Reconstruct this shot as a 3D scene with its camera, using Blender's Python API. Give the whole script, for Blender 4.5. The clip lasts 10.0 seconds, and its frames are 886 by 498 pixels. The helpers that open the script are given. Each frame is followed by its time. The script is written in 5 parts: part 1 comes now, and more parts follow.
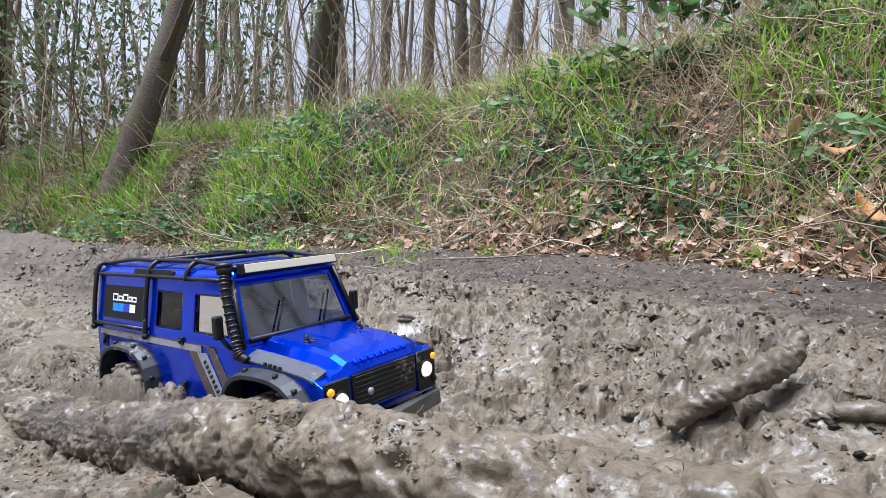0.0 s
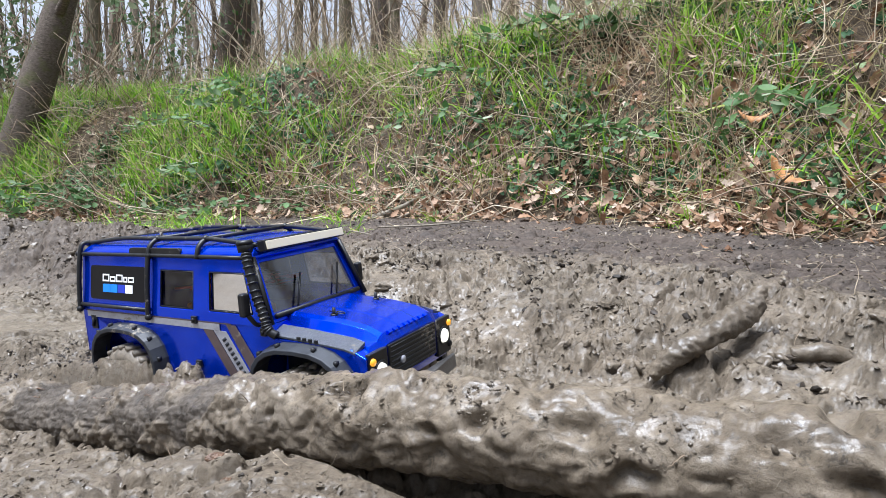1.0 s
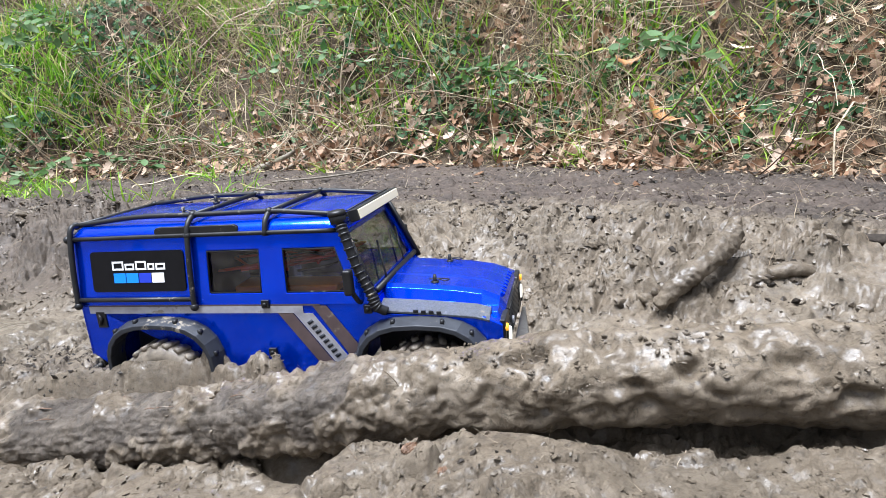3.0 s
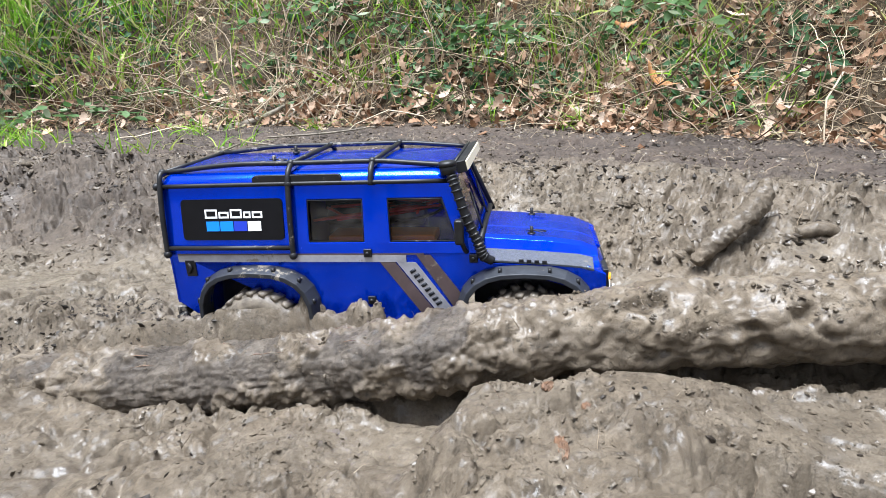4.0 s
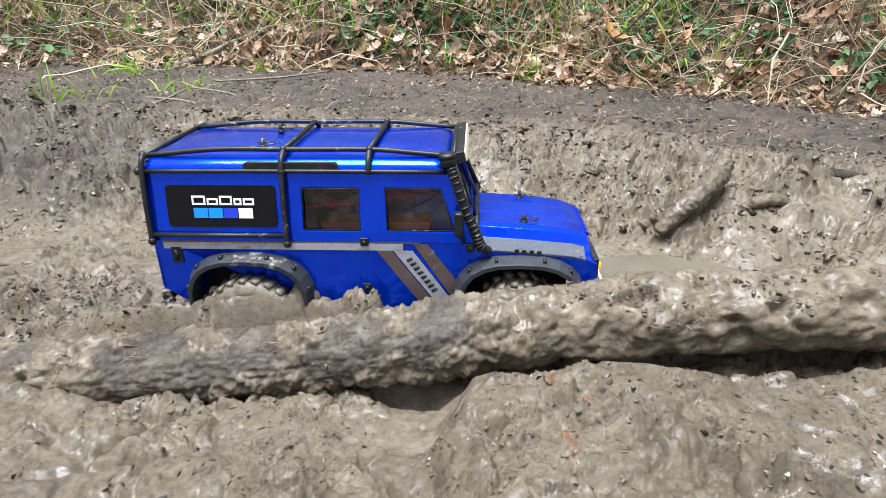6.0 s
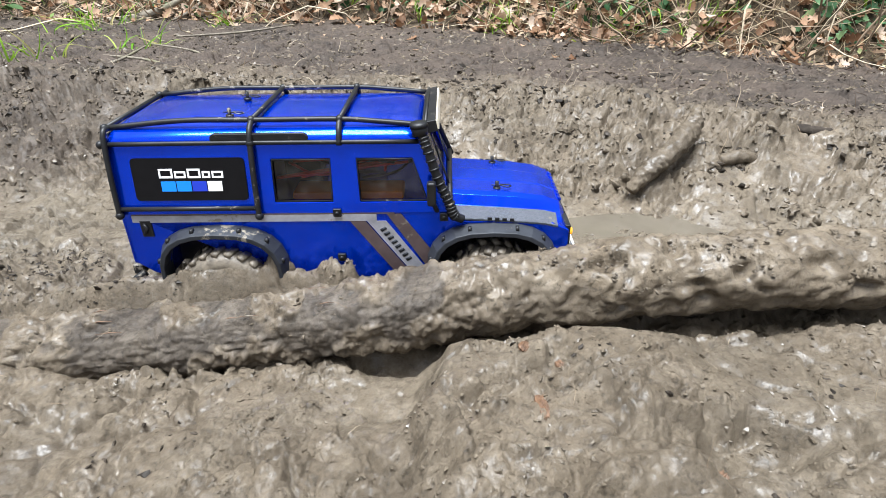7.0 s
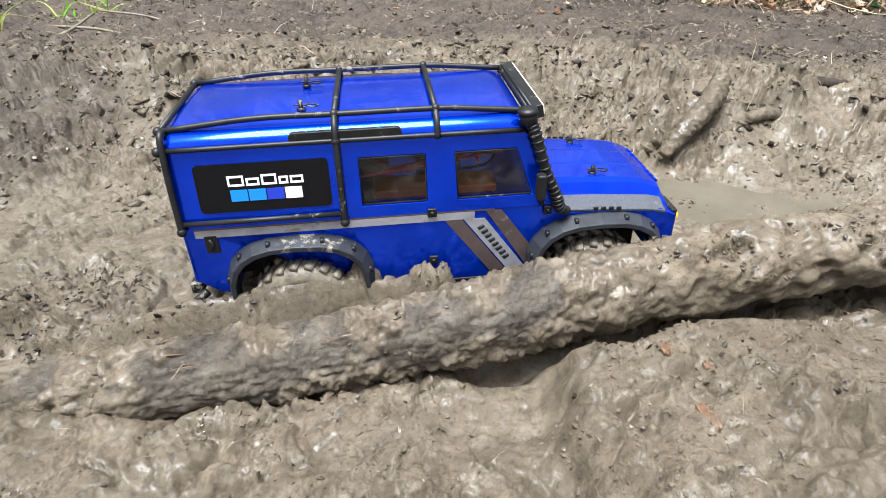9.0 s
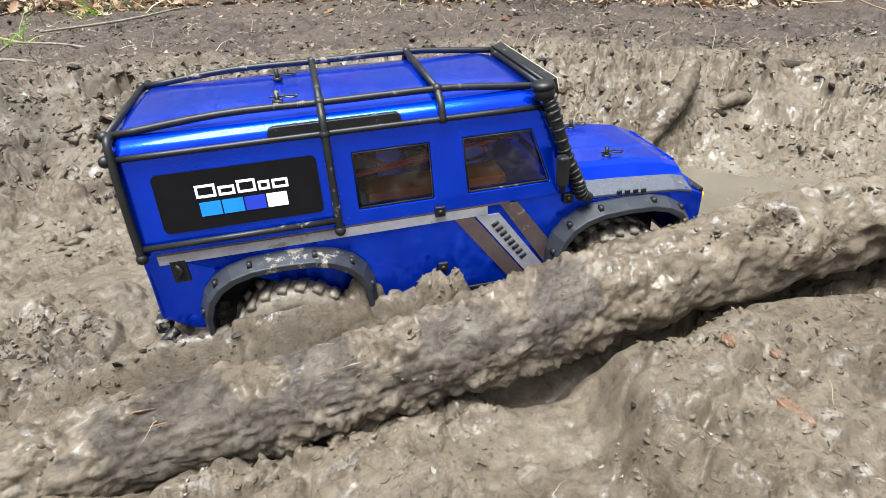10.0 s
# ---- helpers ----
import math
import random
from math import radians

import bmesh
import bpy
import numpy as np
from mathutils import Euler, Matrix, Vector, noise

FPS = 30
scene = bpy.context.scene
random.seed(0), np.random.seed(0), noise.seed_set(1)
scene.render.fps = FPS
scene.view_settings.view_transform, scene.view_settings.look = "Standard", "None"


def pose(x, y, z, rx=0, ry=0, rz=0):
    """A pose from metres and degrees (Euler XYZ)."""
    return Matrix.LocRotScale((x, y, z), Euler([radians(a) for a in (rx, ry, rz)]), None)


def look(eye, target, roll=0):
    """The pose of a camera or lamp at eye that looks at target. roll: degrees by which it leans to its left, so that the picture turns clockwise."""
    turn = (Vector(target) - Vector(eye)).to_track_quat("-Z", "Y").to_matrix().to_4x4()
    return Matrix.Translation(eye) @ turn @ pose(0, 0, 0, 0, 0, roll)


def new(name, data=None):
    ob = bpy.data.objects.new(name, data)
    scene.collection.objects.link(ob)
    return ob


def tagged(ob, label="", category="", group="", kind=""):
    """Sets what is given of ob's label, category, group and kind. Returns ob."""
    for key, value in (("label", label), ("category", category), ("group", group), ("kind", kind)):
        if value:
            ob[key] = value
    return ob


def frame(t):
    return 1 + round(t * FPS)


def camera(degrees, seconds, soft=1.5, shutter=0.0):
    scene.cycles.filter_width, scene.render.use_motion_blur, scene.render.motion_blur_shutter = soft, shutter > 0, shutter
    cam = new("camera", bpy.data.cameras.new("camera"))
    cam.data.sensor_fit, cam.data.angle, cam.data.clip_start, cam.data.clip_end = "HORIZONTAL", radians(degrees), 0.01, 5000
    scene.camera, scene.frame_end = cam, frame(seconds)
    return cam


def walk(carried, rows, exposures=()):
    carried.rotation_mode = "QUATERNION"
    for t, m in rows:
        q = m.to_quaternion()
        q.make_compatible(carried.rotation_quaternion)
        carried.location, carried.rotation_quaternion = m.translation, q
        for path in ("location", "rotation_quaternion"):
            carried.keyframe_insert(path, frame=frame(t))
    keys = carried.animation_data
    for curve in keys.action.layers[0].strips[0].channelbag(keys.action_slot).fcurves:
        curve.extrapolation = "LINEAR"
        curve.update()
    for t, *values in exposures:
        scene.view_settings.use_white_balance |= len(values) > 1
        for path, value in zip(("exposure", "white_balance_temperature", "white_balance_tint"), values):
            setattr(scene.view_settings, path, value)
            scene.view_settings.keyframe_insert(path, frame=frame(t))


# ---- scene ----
cam = camera(74.34, 10.0, soft=0.8)
# seconds, eye in metres, Euler degrees
PATH = [
    (0.0, -0.0168, -0.2519, 0.3851, 84.66, -0.65, -5.65),
    (0.5, -0.0614, -0.2517, 0.4071, 83.54, -0.36, -7.40),
    (1.0, -0.1522, -0.2601, 0.3953, 81.37, -0.13, -13.83),
    (1.5, -0.2475, -0.2127, 0.3689, 79.46, -0.13, -20.90),
    (2.0, -0.3180, -0.1800, 0.3931, 78.76, -0.12, -26.33),
    (2.5, -0.3567, -0.1669, 0.4121, 77.05, -0.08, -28.62),
    (3.0, -0.4467, -0.1105, 0.4118, 75.82, 1.00, -30.62),
    (4.5, -0.6340, -0.0284, 0.4013, 70.32, -2.13, -35.72),
    (5.0, -0.6391, -0.0187, 0.4266, 69.10, -2.63, -37.20),
    (5.5, -0.6509, 0.0086, 0.4475, 68.31, -2.79, -38.49),
    (7.0, -0.6453, 0.0171, 0.4827, 61.73, -2.92, -42.22),
    (7.5, -0.6455, 0.0370, 0.4797, 60.31, 0.08, -43.12),
    (8.0, -0.7701, 0.1888, 0.4597, 59.99, -3.14, -47.98),
    (8.5, -0.7099, 0.1670, 0.4946, 57.58, -2.76, -46.81),
    (9.0, -0.7174, 0.2049, 0.4870, 57.64, -2.45, -48.97),
    (9.5, -0.6997, 0.2660, 0.4487, 56.46, -2.76, -52.00),
    (10.0, -0.7045, 0.2930, 0.4220, 60.22, -0.57, -55.91),
]
# the clip's camera opens up a little as it rises
walk(cam, [(t, pose(*p)) for t, *p in PATH], ((0.0, 1.03, 5600, 12), (1.0, 1.13, 5650, 11), (2.0, 1.31, 5700, 11), (3.2, 1.31, 5700, 11), (4.5, 1.31, 5800, 9), (7.0, 1.21, 5900, 8), (10.0, 1.33, 6050, 7.5)))
# world, light
world = bpy.data.worlds.new("overcast_sky")
scene.world = world
world.use_nodes = True
wn, wl = world.node_tree.nodes, world.node_tree.links
wn.clear()
w_out = wn.new("ShaderNodeOutputWorld")
w_bg = wn.new("ShaderNodeBackground")
w_hsv = wn.new("ShaderNodeHueSaturation")
w_sky = wn.new("ShaderNodeTexSky")
w_sky.sky_type = "NISHITA"
w_sky.sun_disc = False
w_sky.sun_elevation = radians(73)
w_sky.sun_rotation = radians(-98)
w_sky.dust_density = 4.0
w_hsv.inputs["Saturation"].default_value = 0.22
w_bg.inputs["Strength"].default_value = 0.10
wl.new(w_sky.outputs[0], w_hsv.inputs["Color"])
wl.new(w_hsv.outputs[0], w_bg.inputs[0])
wl.new(w_bg.outputs[0], w_out.inputs[0])
sun = new("overcast_sun", bpy.data.lights.new("overcast_sun", "SUN"))
sun.data.energy = 5.0
sun.data.angle = radians(36)
sun.data.color = (1.0, 0.985, 0.96)
sun.matrix_world = look((-1.0, 1.0, 4.4), (0, 0.9, 0))

# ---- materials ----
def material(name, rough=0.5, metal=0.0, spec=0.5):
    m = bpy.data.materials.new(name)
    m.use_nodes = True
    b = m.node_tree.nodes["Principled BSDF"]
    b.inputs["Roughness"].default_value = rough
    b.inputs["Metallic"].default_value = metal
    b.inputs["Specular IOR Level"].default_value = spec
    return m, m.node_tree.nodes, m.node_tree.links, b


def noise_node(n, l, scale, detail=4.0, rough=0.6, coord="Object", distortion=0.0):
    tc = n.new("ShaderNodeTexCoord")
    t = n.new("ShaderNodeTexNoise")
    t.inputs["Scale"].default_value = scale
    t.inputs["Detail"].default_value = detail
    t.inputs["Roughness"].default_value = rough
    t.inputs["Distortion"].default_value = distortion
    l.new(tc.outputs[coord], t.inputs["Vector"])
    return t.outputs["Fac"]


def ramp(n, l, fac, stops):
    r = n.new("ShaderNodeValToRGB")
    els = r.color_ramp.elements
    while len(els) < len(stops):
        els.new(0.5)
    for e, (p, c) in zip(els, stops):
        e.position = p
        e.color = (*c, 1) if len(c) == 3 else c
    l.new(fac, r.inputs[0])
    return r.outputs[0]


def grey(v):
    return (v, v, v)


def mix_col(n, l, fac, a, b, mode="MIX"):
    m = n.new("ShaderNodeMix")
    m.data_type = "RGBA"
    m.blend_type = mode
    for sock, v in ((m.inputs[0], fac), (m.inputs[6], a), (m.inputs[7], b)):
        if hasattr(v, "is_linked"):
            l.new(v, sock)
        elif isinstance(v, (int, float)):
            sock.default_value = v
        else:
            sock.default_value = (*v, 1)
    return m.outputs[2]


def bump(n, l, b, height, strength=0.5, dist=0.01, chain=None):
    k = n.new("ShaderNodeBump")
    k.inputs["Strength"].default_value = strength
    k.inputs["Distance"].default_value = dist
    l.new(height, k.inputs["Height"])
    if chain is not None:
        l.new(chain, k.inputs["Normal"])
    l.new(k.outputs[0], b.inputs["Normal"])
    return k.outputs[0]


def simple(name, col, rough=0.5, metal=0.0, var=0.15, scale=60, bump_s=0.0, spec=0.5, dirt=0.0):
    """A plain surface with grain at two scales and, if asked, splashed mud."""
    m, n, l, b = material(name, rough, metal, spec)
    f = noise_node(n, l, scale)
    lo = tuple(c * (1 - var) for c in col)
    hi = tuple(min(1, c * (1 + var)) for c in col)
    c = ramp(n, l, f, [(0.3, lo), (0.7, hi)])
    if dirt:
        d = noise_node(n, l, 130, 6, 0.7)
        d2 = noise_node(n, l, 16, 3, 0.5)
        mm = n.new("ShaderNodeMath")
        mm.operation = "MULTIPLY"
        l.new(d, mm.inputs[0])
        l.new(d2, mm.inputs[1])
        k = ramp(n, l, mm.outputs[0], [(0.40 - dirt * 0.2, grey(0)), (0.46 - dirt * 0.2, grey(1))])
        c = mix_col(n, l, k, c, (0.19, 0.165, 0.13))
        l.new(ramp(n, l, k, [(0, grey(rough)), (1, grey(0.7))]), b.inputs["Roughness"])
    l.new(c, b.inputs["Base Color"])
    if bump_s:
        bump(n, l, b, noise_node(n, l, scale * 5, 5), bump_s, 0.002)
    return m


def island_mat(name, stops, rough=0.55, fine=0.25, trans=0.0, spec=0.15, scale=90):
    """Many small pieces, each with its own tone; trans: light that comes through a leaf."""
    m, n, l, b = material(name, rough, 0, spec)
    g = n.new("ShaderNodeNewGeometry")
    c = ramp(n, l, g.outputs["Random Per Island"], stops)
    f = noise_node(n, l, scale, 3)
    c = mix_col(n, l, fine, c, ramp(n, l, f, [(0.3, grey(0.25)), (0.75, grey(1.0))]), "MULTIPLY")
    l.new(c, b.inputs["Base Color"])
    if trans:
        t = n.new("ShaderNodeBsdfTranslucent")
        l.new(c, t.inputs[0])
        x = n.new("ShaderNodeMixShader")
        x.inputs[0].default_value = trans
        l.new(b.outputs[0], x.inputs[1])
        l.new(t.outputs[0], x.inputs[2])
        l.new(x.outputs[0], n["Material Output"].inputs[0])
    return m


def wet_film(n, l, b, f):
    """A film of water over mud, in torn patches; f dries it."""
    p = noise_node(n, l, 30, 6, 0.65, distortion=0.8)
    w = mix_col(n, l, 1.0, ramp(n, l, p, [(0.42, grey(0.02)), (0.62, grey(0.50))]), f, "MULTIPLY")
    l.new(w, b.inputs["Coat Weight"])
    l.new(ramp(n, l, noise_node(n, l, 60, 4), [(0.35, grey(0.16)), (0.65, grey(0.42))]), b.inputs["Coat Roughness"])
    b.inputs["Coat IOR"].default_value = 1.5
    k = n.new("ShaderNodeBump")
    k.inputs["Strength"].default_value = 0.55
    k.inputs["Distance"].default_value = 0.004
    l.new(noise_node(n, l, 75, 5, 0.6), k.inputs["Height"])
    l.new(k.outputs[0], b.inputs["Coat Normal"])


def mud_mat():
    m, n, l, b = material("wet_mud", 0.4, 0, 0.22)
    at = n.new("ShaderNodeAttribute")
    at.attribute_name = "zone"
    sep = n.new("ShaderNodeSeparateColor")
    l.new(at.outputs["Color"], sep.inputs[0])
    big = noise_node(n, l, 6, 6, 0.65, distortion=0.6)
    mid = noise_node(n, l, 34, 7, 0.72, distortion=0.4)
    grit_shade = noise_node(n, l, 105, 8, 0.75, distortion=0.3)
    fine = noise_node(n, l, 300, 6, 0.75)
    wet = ramp(n, l, mid, [(0.27, (0.082, 0.0635, 0.042)), (0.45, (0.150, 0.1175, 0.080)), (0.66, (0.225, 0.182, 0.130))])
    wet = mix_col(n, l, ramp(n, l, big, [(0.45, grey(0)), (0.64, grey(0.55))]), wet, (0.090, 0.070, 0.048))
    dry = ramp(n, l, mid, [(0.28, (0.020, 0.015, 0.011)), (0.50, (0.056, 0.043, 0.034)), (0.75, (0.115, 0.091, 0.073))])
    litter = ramp(n, l, grit_shade, [(0.3, (0.025, 0.019, 0.012)), (0.55, (0.085, 0.062, 0.038)), (0.8, (0.20, 0.145, 0.085))])
    dry = mix_col(n, l, ramp(n, l, noise_node(n, l, 3.2, 5, 0.7, distortion=1.0), [(0.40, grey(0)), (0.58, grey(0.75))]), dry, (0.092, 0.069, 0.053))
    c = mix_col(n, l, sep.outputs["Red"], wet, dry)
    c = mix_col(n, l, sep.outputs["Green"], c, litter)
    # pale film of liquid mud where water stands
    c = mix_col(n, l, sep.outputs["Blue"], c, ramp(n, l, mid, [(0.3, (0.132, 0.106, 0.073)), (0.7, (0.206, 0.171, 0.124))]))
    # shade of pits and fine crevices painted in, dark where the bump is low
    c = mix_col(n, l, 0.48, c, ramp(n, l, grit_shade, [(0.38, grey(0.10)), (0.46, grey(0.8)), (0.60, grey(1.0))]), "MULTIPLY")
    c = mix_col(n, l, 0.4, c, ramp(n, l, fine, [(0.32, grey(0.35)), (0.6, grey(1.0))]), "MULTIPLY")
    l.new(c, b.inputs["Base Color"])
    r = ramp(n, l, mid, [(0.3, grey(0.42)), (0.5, grey(0.62)), (0.7, grey(0.46))])
    r = mix_col(n, l, sep.outputs["Red"], r, grey(0.65))
    r = mix_col(n, l, sep.outputs["Green"], r, grey(0.9))
    l.new(r, b.inputs["Roughness"])
    w = mix_col(n, l, ramp(n, l, at.outputs["Alpha"], [(0.25, grey(0)), (0.9, grey(1))]), ramp(n, l, big, [(0.38, grey(1.0)), (0.62, grey(0.35))]), grey(1.5))
    w = mix_col(n, l, sep.outputs["Red"], w, grey(0.12))
    wet_film(n, l, b, mix_col(n, l, sep.outputs["Green"], w, grey(0.0)))
    k = bump(n, l, b, noise_node(n, l, 40, 9, 0.75, distortion=0.3), 0.8, 0.007)
    k = bump(n, l, b, grit_shade, 0.9, 0.004, k)
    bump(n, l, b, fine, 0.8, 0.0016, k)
    return m


def bark_mat(name, dark, light, moss=0.0, stretch=0.18):
    m, n, l, b = material(name, 0.85, 0, 0.12)
    tc = n.new("ShaderNodeTexCoord")
    mp = n.new("ShaderNodeMapping")
    mp.inputs["Scale"].default_value = (1, 1, stretch)
    l.new(tc.outputs["Object"], mp.inputs["Vector"])
    t = n.new("ShaderNodeTexNoise")
    t.inputs["Scale"].default_value = 42
    t.inputs["Detail"].default_value = 7
    t.inputs["Roughness"].default_value = 0.7
    l.new(mp.outputs[0], t.inputs["Vector"])
    big = noise_node(n, l, 5, 4)
    c = ramp(n, l, t.outputs["Fac"], [(0.3, dark), (0.7, light)])
    c = mix_col(n, l, ramp(n, l, big, [(0.42, grey(0)), (0.6, grey(0.6))]), c, tuple(v * 0.55 for v in light))
    if moss:
        c = mix_col(n, l, ramp(n, l, noise_node(n, l, 9, 5), [(0.52, grey(0)), (0.66, grey(moss))]), c, (0.10, 0.12, 0.03))
    l.new(c, b.inputs["Base Color"])
    bump(n, l, b, t.outputs["Fac"], 0.9, 0.012)
    return m


MUD = mud_mat()


def paint_mat():
    m, n, l, b = material("blue_paint", 0.25, 0.78, 0.35)
    f = noise_node(n, l, 14, 3)
    c = ramp(n, l, f, [(0.3, (0.001, 0.036, 0.62)), (0.7, (0.001, 0.055, 0.80))])
    specks = ramp(n, l, noise_node(n, l, 330, 3, 0.6), [(0.72, grey(0)), (0.76, grey(0.6))])
    patch = ramp(n, l, noise_node(n, l, 22, 2), [(0.45, grey(0)), (0.6, grey(1))])
    mm = n.new("ShaderNodeMath")
    mm.operation = "MULTIPLY"
    l.new(specks, mm.inputs[0])
    l.new(patch, mm.inputs[1])
    c = mix_col(n, l, mm.outputs[0], c, (0.36, 0.31, 0.26))
    l.new(c, b.inputs["Base Color"])
    l.new(ramp(n, l, mm.outputs[0], [(0, grey(0.2)), (1, grey(0.7))]), b.inputs["Roughness"])
    b.inputs["Coat Weight"].default_value = 0.35
    b.inputs["Coat Roughness"].default_value = 0.04
    return m


PAINT = paint_mat()
BLACK = simple("black_plastic", (0.010, 0.010, 0.011), 0.45, var=0.4, spec=0.3, dirt=0.35, bump_s=0.1)
BLACK_GLOSS = simple("black_gloss_vinyl", (0.004, 0.004, 0.005), 0.32, var=0.2, spec=0.18)
GREY_PLASTIC = simple("dusty_grey_plastic", (0.020, 0.022, 0.027), 0.5, var=0.4, scale=40, dirt=0.25, bump_s=0.15, spec=0.3)
SILVER = simple("silver_vinyl", (0.30, 0.30, 0.33), 0.35, 0.2, var=0.2, dirt=0.25)
BROWN_VINYL = simple("brown_grey_vinyl", (0.075, 0.052, 0.052), 0.4, var=0.2, dirt=0.2)
CHECKER = simple("dark_checker_plate", (0.055, 0.06, 0.075), 0.4, 0.3, var=0.4, scale=420, bump_s=0.5, dirt=0.2)
TYRE_MUD = simple("mud_caked_rubber", (0.19, 0.160, 0.122), 0.38, var=0.45, scale=70, bump_s=0.4)
MUDDY_STEEL = simple("mud_smeared_steel", (0.085, 0.08, 0.075), 0.4, 0.3, var=0.4, scale=45, dirt=0.5, bump_s=0.3)
WHITE = simple("white_vinyl", (0.80, 0.80, 0.80), 0.35, var=0.03)
BLUE_A = simple("sky_blue_vinyl", (0.012, 0.20, 0.75), 0.35, var=0.03)
BLUE_C = simple("deep_blue_vinyl", (0.012, 0.035, 0.42), 0.35, var=0.03)
ORANGE_BOX = simple("orange_battery_wrap", (0.75, 0.22, 0.01), 0.35, var=0.15)
RED_WIRE = simple("red_wire", (0.75, 0.05, 0.02), 0.4, var=0.2)
INSIDE = simple("dark_chassis", (0.03, 0.026, 0.025), 0.6, var=0.5, scale=80)
SCREW = simple("steel_screw", (0.35, 0.34, 0.33), 0.35, 0.9, var=0.2)


def lit_mat(name, col, strength, base):
    m, n, l, b = material(name, 0.3)
    b.inputs["Base Color"].default_value = (*base, 1)
    b.inputs["Emission Color"].default_value = (*col, 1)
    b.inputs["Emission Strength"].default_value = strength
    return m


LAMP = lit_mat("lit_headlamp", (1.0, 0.93, 0.72), 0.45, (0.8, 0.8, 0.75))
LAMP_AMBER = lit_mat("lit_amber_lamp", (1.0, 0.45, 0.02), 0.3, (0.8, 0.3, 0.02))
BAR_LENS = lit_mat("light_bar_lens", (1.0, 0.90, 0.66), 0.08, (0.55, 0.50, 0.38))


def glass_mat(name="window_glass", ior=1.5):
    m, n, l, b = material(name, 0.04, 0, 0.6)
    n.remove(b)
    out = n["Material Output"]
    tr = n.new("ShaderNodeBsdfTransparent")
    tr.inputs[0].default_value = (0.50, 0.51, 0.55, 1)
    gl = n.new("ShaderNodeBsdfGlossy")
    gl.inputs["Roughness"].default_value = 0.05
    df = n.new("ShaderNodeBsdfDiffuse")
    df.inputs[0].default_value = (0.35, 0.33, 0.30, 1)
    fr = n.new("ShaderNodeFresnel")
    fr.inputs["IOR"].default_value = ior
    m1 = n.new("ShaderNodeMixShader")
    m2 = n.new("ShaderNodeMixShader")
    l.new(fr.outputs[0], m1.inputs[0])
    l.new(tr.outputs[0], m1.inputs[1])
    l.new(gl.outputs[0], m1.inputs[2])
    dirt = ramp(n, l, noise_node(n, l, 55, 6, 0.7), [(0.5, grey(0.0)), (0.75, grey(0.09))])
    l.new(dirt, m2.inputs[0])
    l.new(m1.outputs[0], m2.inputs[1])
    l.new(df.outputs[0], m2.inputs[2])
    l.new(m2.outputs[0], out.inputs[0])
    return m


GLASS = glass_mat()
SCREEN_GLASS = glass_mat("windscreen_glass", 2.6)
BARK = bark_mat("grey_brown_bark", (0.03, 0.024, 0.018), (0.19, 0.155, 0.125), 0.4, 2.2)
BARK_PALE = bark_mat("pale_bark", (0.10, 0.085, 0.065), (0.32, 0.28, 0.22), 0.3)
BARK_FAR = bark_mat("woodland_bark", (0.10, 0.085, 0.06), (0.26, 0.22, 0.16), 0.45)
WET_BARK = bark_mat("wet_muddy_bark", (0.085, 0.068, 0.05), (0.30, 0.25, 0.185), 0.0, 0.4)
TWIG = island_mat("dead_twigs", [(0, (0.13, 0.09, 0.06)), (0.5, (0.29, 0.22, 0.15)), (1, (0.48, 0.40, 0.29))], 0.7)
STRAW = island_mat("dry_straw", [(0, (0.22, 0.155, 0.09)), (0.5, (0.46, 0.37, 0.22)), (1, (0.70, 0.60, 0.42))], 0.65, trans=0.2)
GRASS = island_mat("fresh_grass", [(0, (0.07, 0.17, 0.012)), (0.4, (0.19, 0.38, 0.025)), (0.75, (0.33, 0.52, 0.05)), (0.88, (0.45, 0.42, 0.16)), (1, (0.52, 0.43, 0.23))], 0.5, trans=0.35)
IVY = island_mat("ivy_leaves", [(0, (0.02, 0.06, 0.02)), (0.5, (0.06, 0.14, 0.055)), (0.85, (0.13, 0.23, 0.11)), (1, (0.22, 0.29, 0.12))], 0.6, trans=0.3, spec=0.25)
BRAMBLE = island_mat("bramble_leaves", [(0, (0.05, 0.11, 0.03)), (0.6, (0.13, 0.22, 0.08)), (1, (0.34, 0.38, 0.26))], 0.6, trans=0.4, spec=0.25)
HOLLY = island_mat("evergreen_leaves", [(0, (0.06, 0.10, 0.04)), (0.6, (0.15, 0.21, 0.10)), (1, (0.28, 0.31, 0.19))], 0.6, trans=0.35, spec=0.2)
OAK = island_mat("dry_oak_leaves", [(0, (0.14, 0.07, 0.035)), (0.35, (0.34, 0.20, 0.115)), (0.7, (0.54, 0.37, 0.25)), (1, (0.70, 0.56, 0.44))], 0.6, 0.5, trans=0.25, scale=60)
MOSS = island_mat("moss", [(0, (0.08, 0.11, 0.01)), (1, (0.30, 0.34, 0.04))], 0.9)
FRESH_WOOD = simple("torn_orange_wood", (0.115, 0.062, 0.032), 0.45, var=0.6, scale=120, bump_s=0.6, dirt=0.6)

# ---- mesh helpers ----
def part(name, bm, mat, parent=None, label="", smooth=True, bevel=0.0):
    me = bpy.data.meshes.new(name)
    bmesh.ops.recalc_face_normals(bm, faces=bm.faces)
    bm.to_mesh(me)
    bm.free()
    me.materials.append(mat)
    if smooth:
        me.shade_smooth()
    ob = new(name, me)
    if parent is not None:
        ob.parent = parent
    if label:
        ob["label"] = label
    if bevel:
        b = ob.modifiers.new("bevel", "BEVEL")
        b.width, b.segments, b.limit_method, b.angle_limit = bevel, 2, "ANGLE", radians(35)
        b.harden_normals = True
    return ob


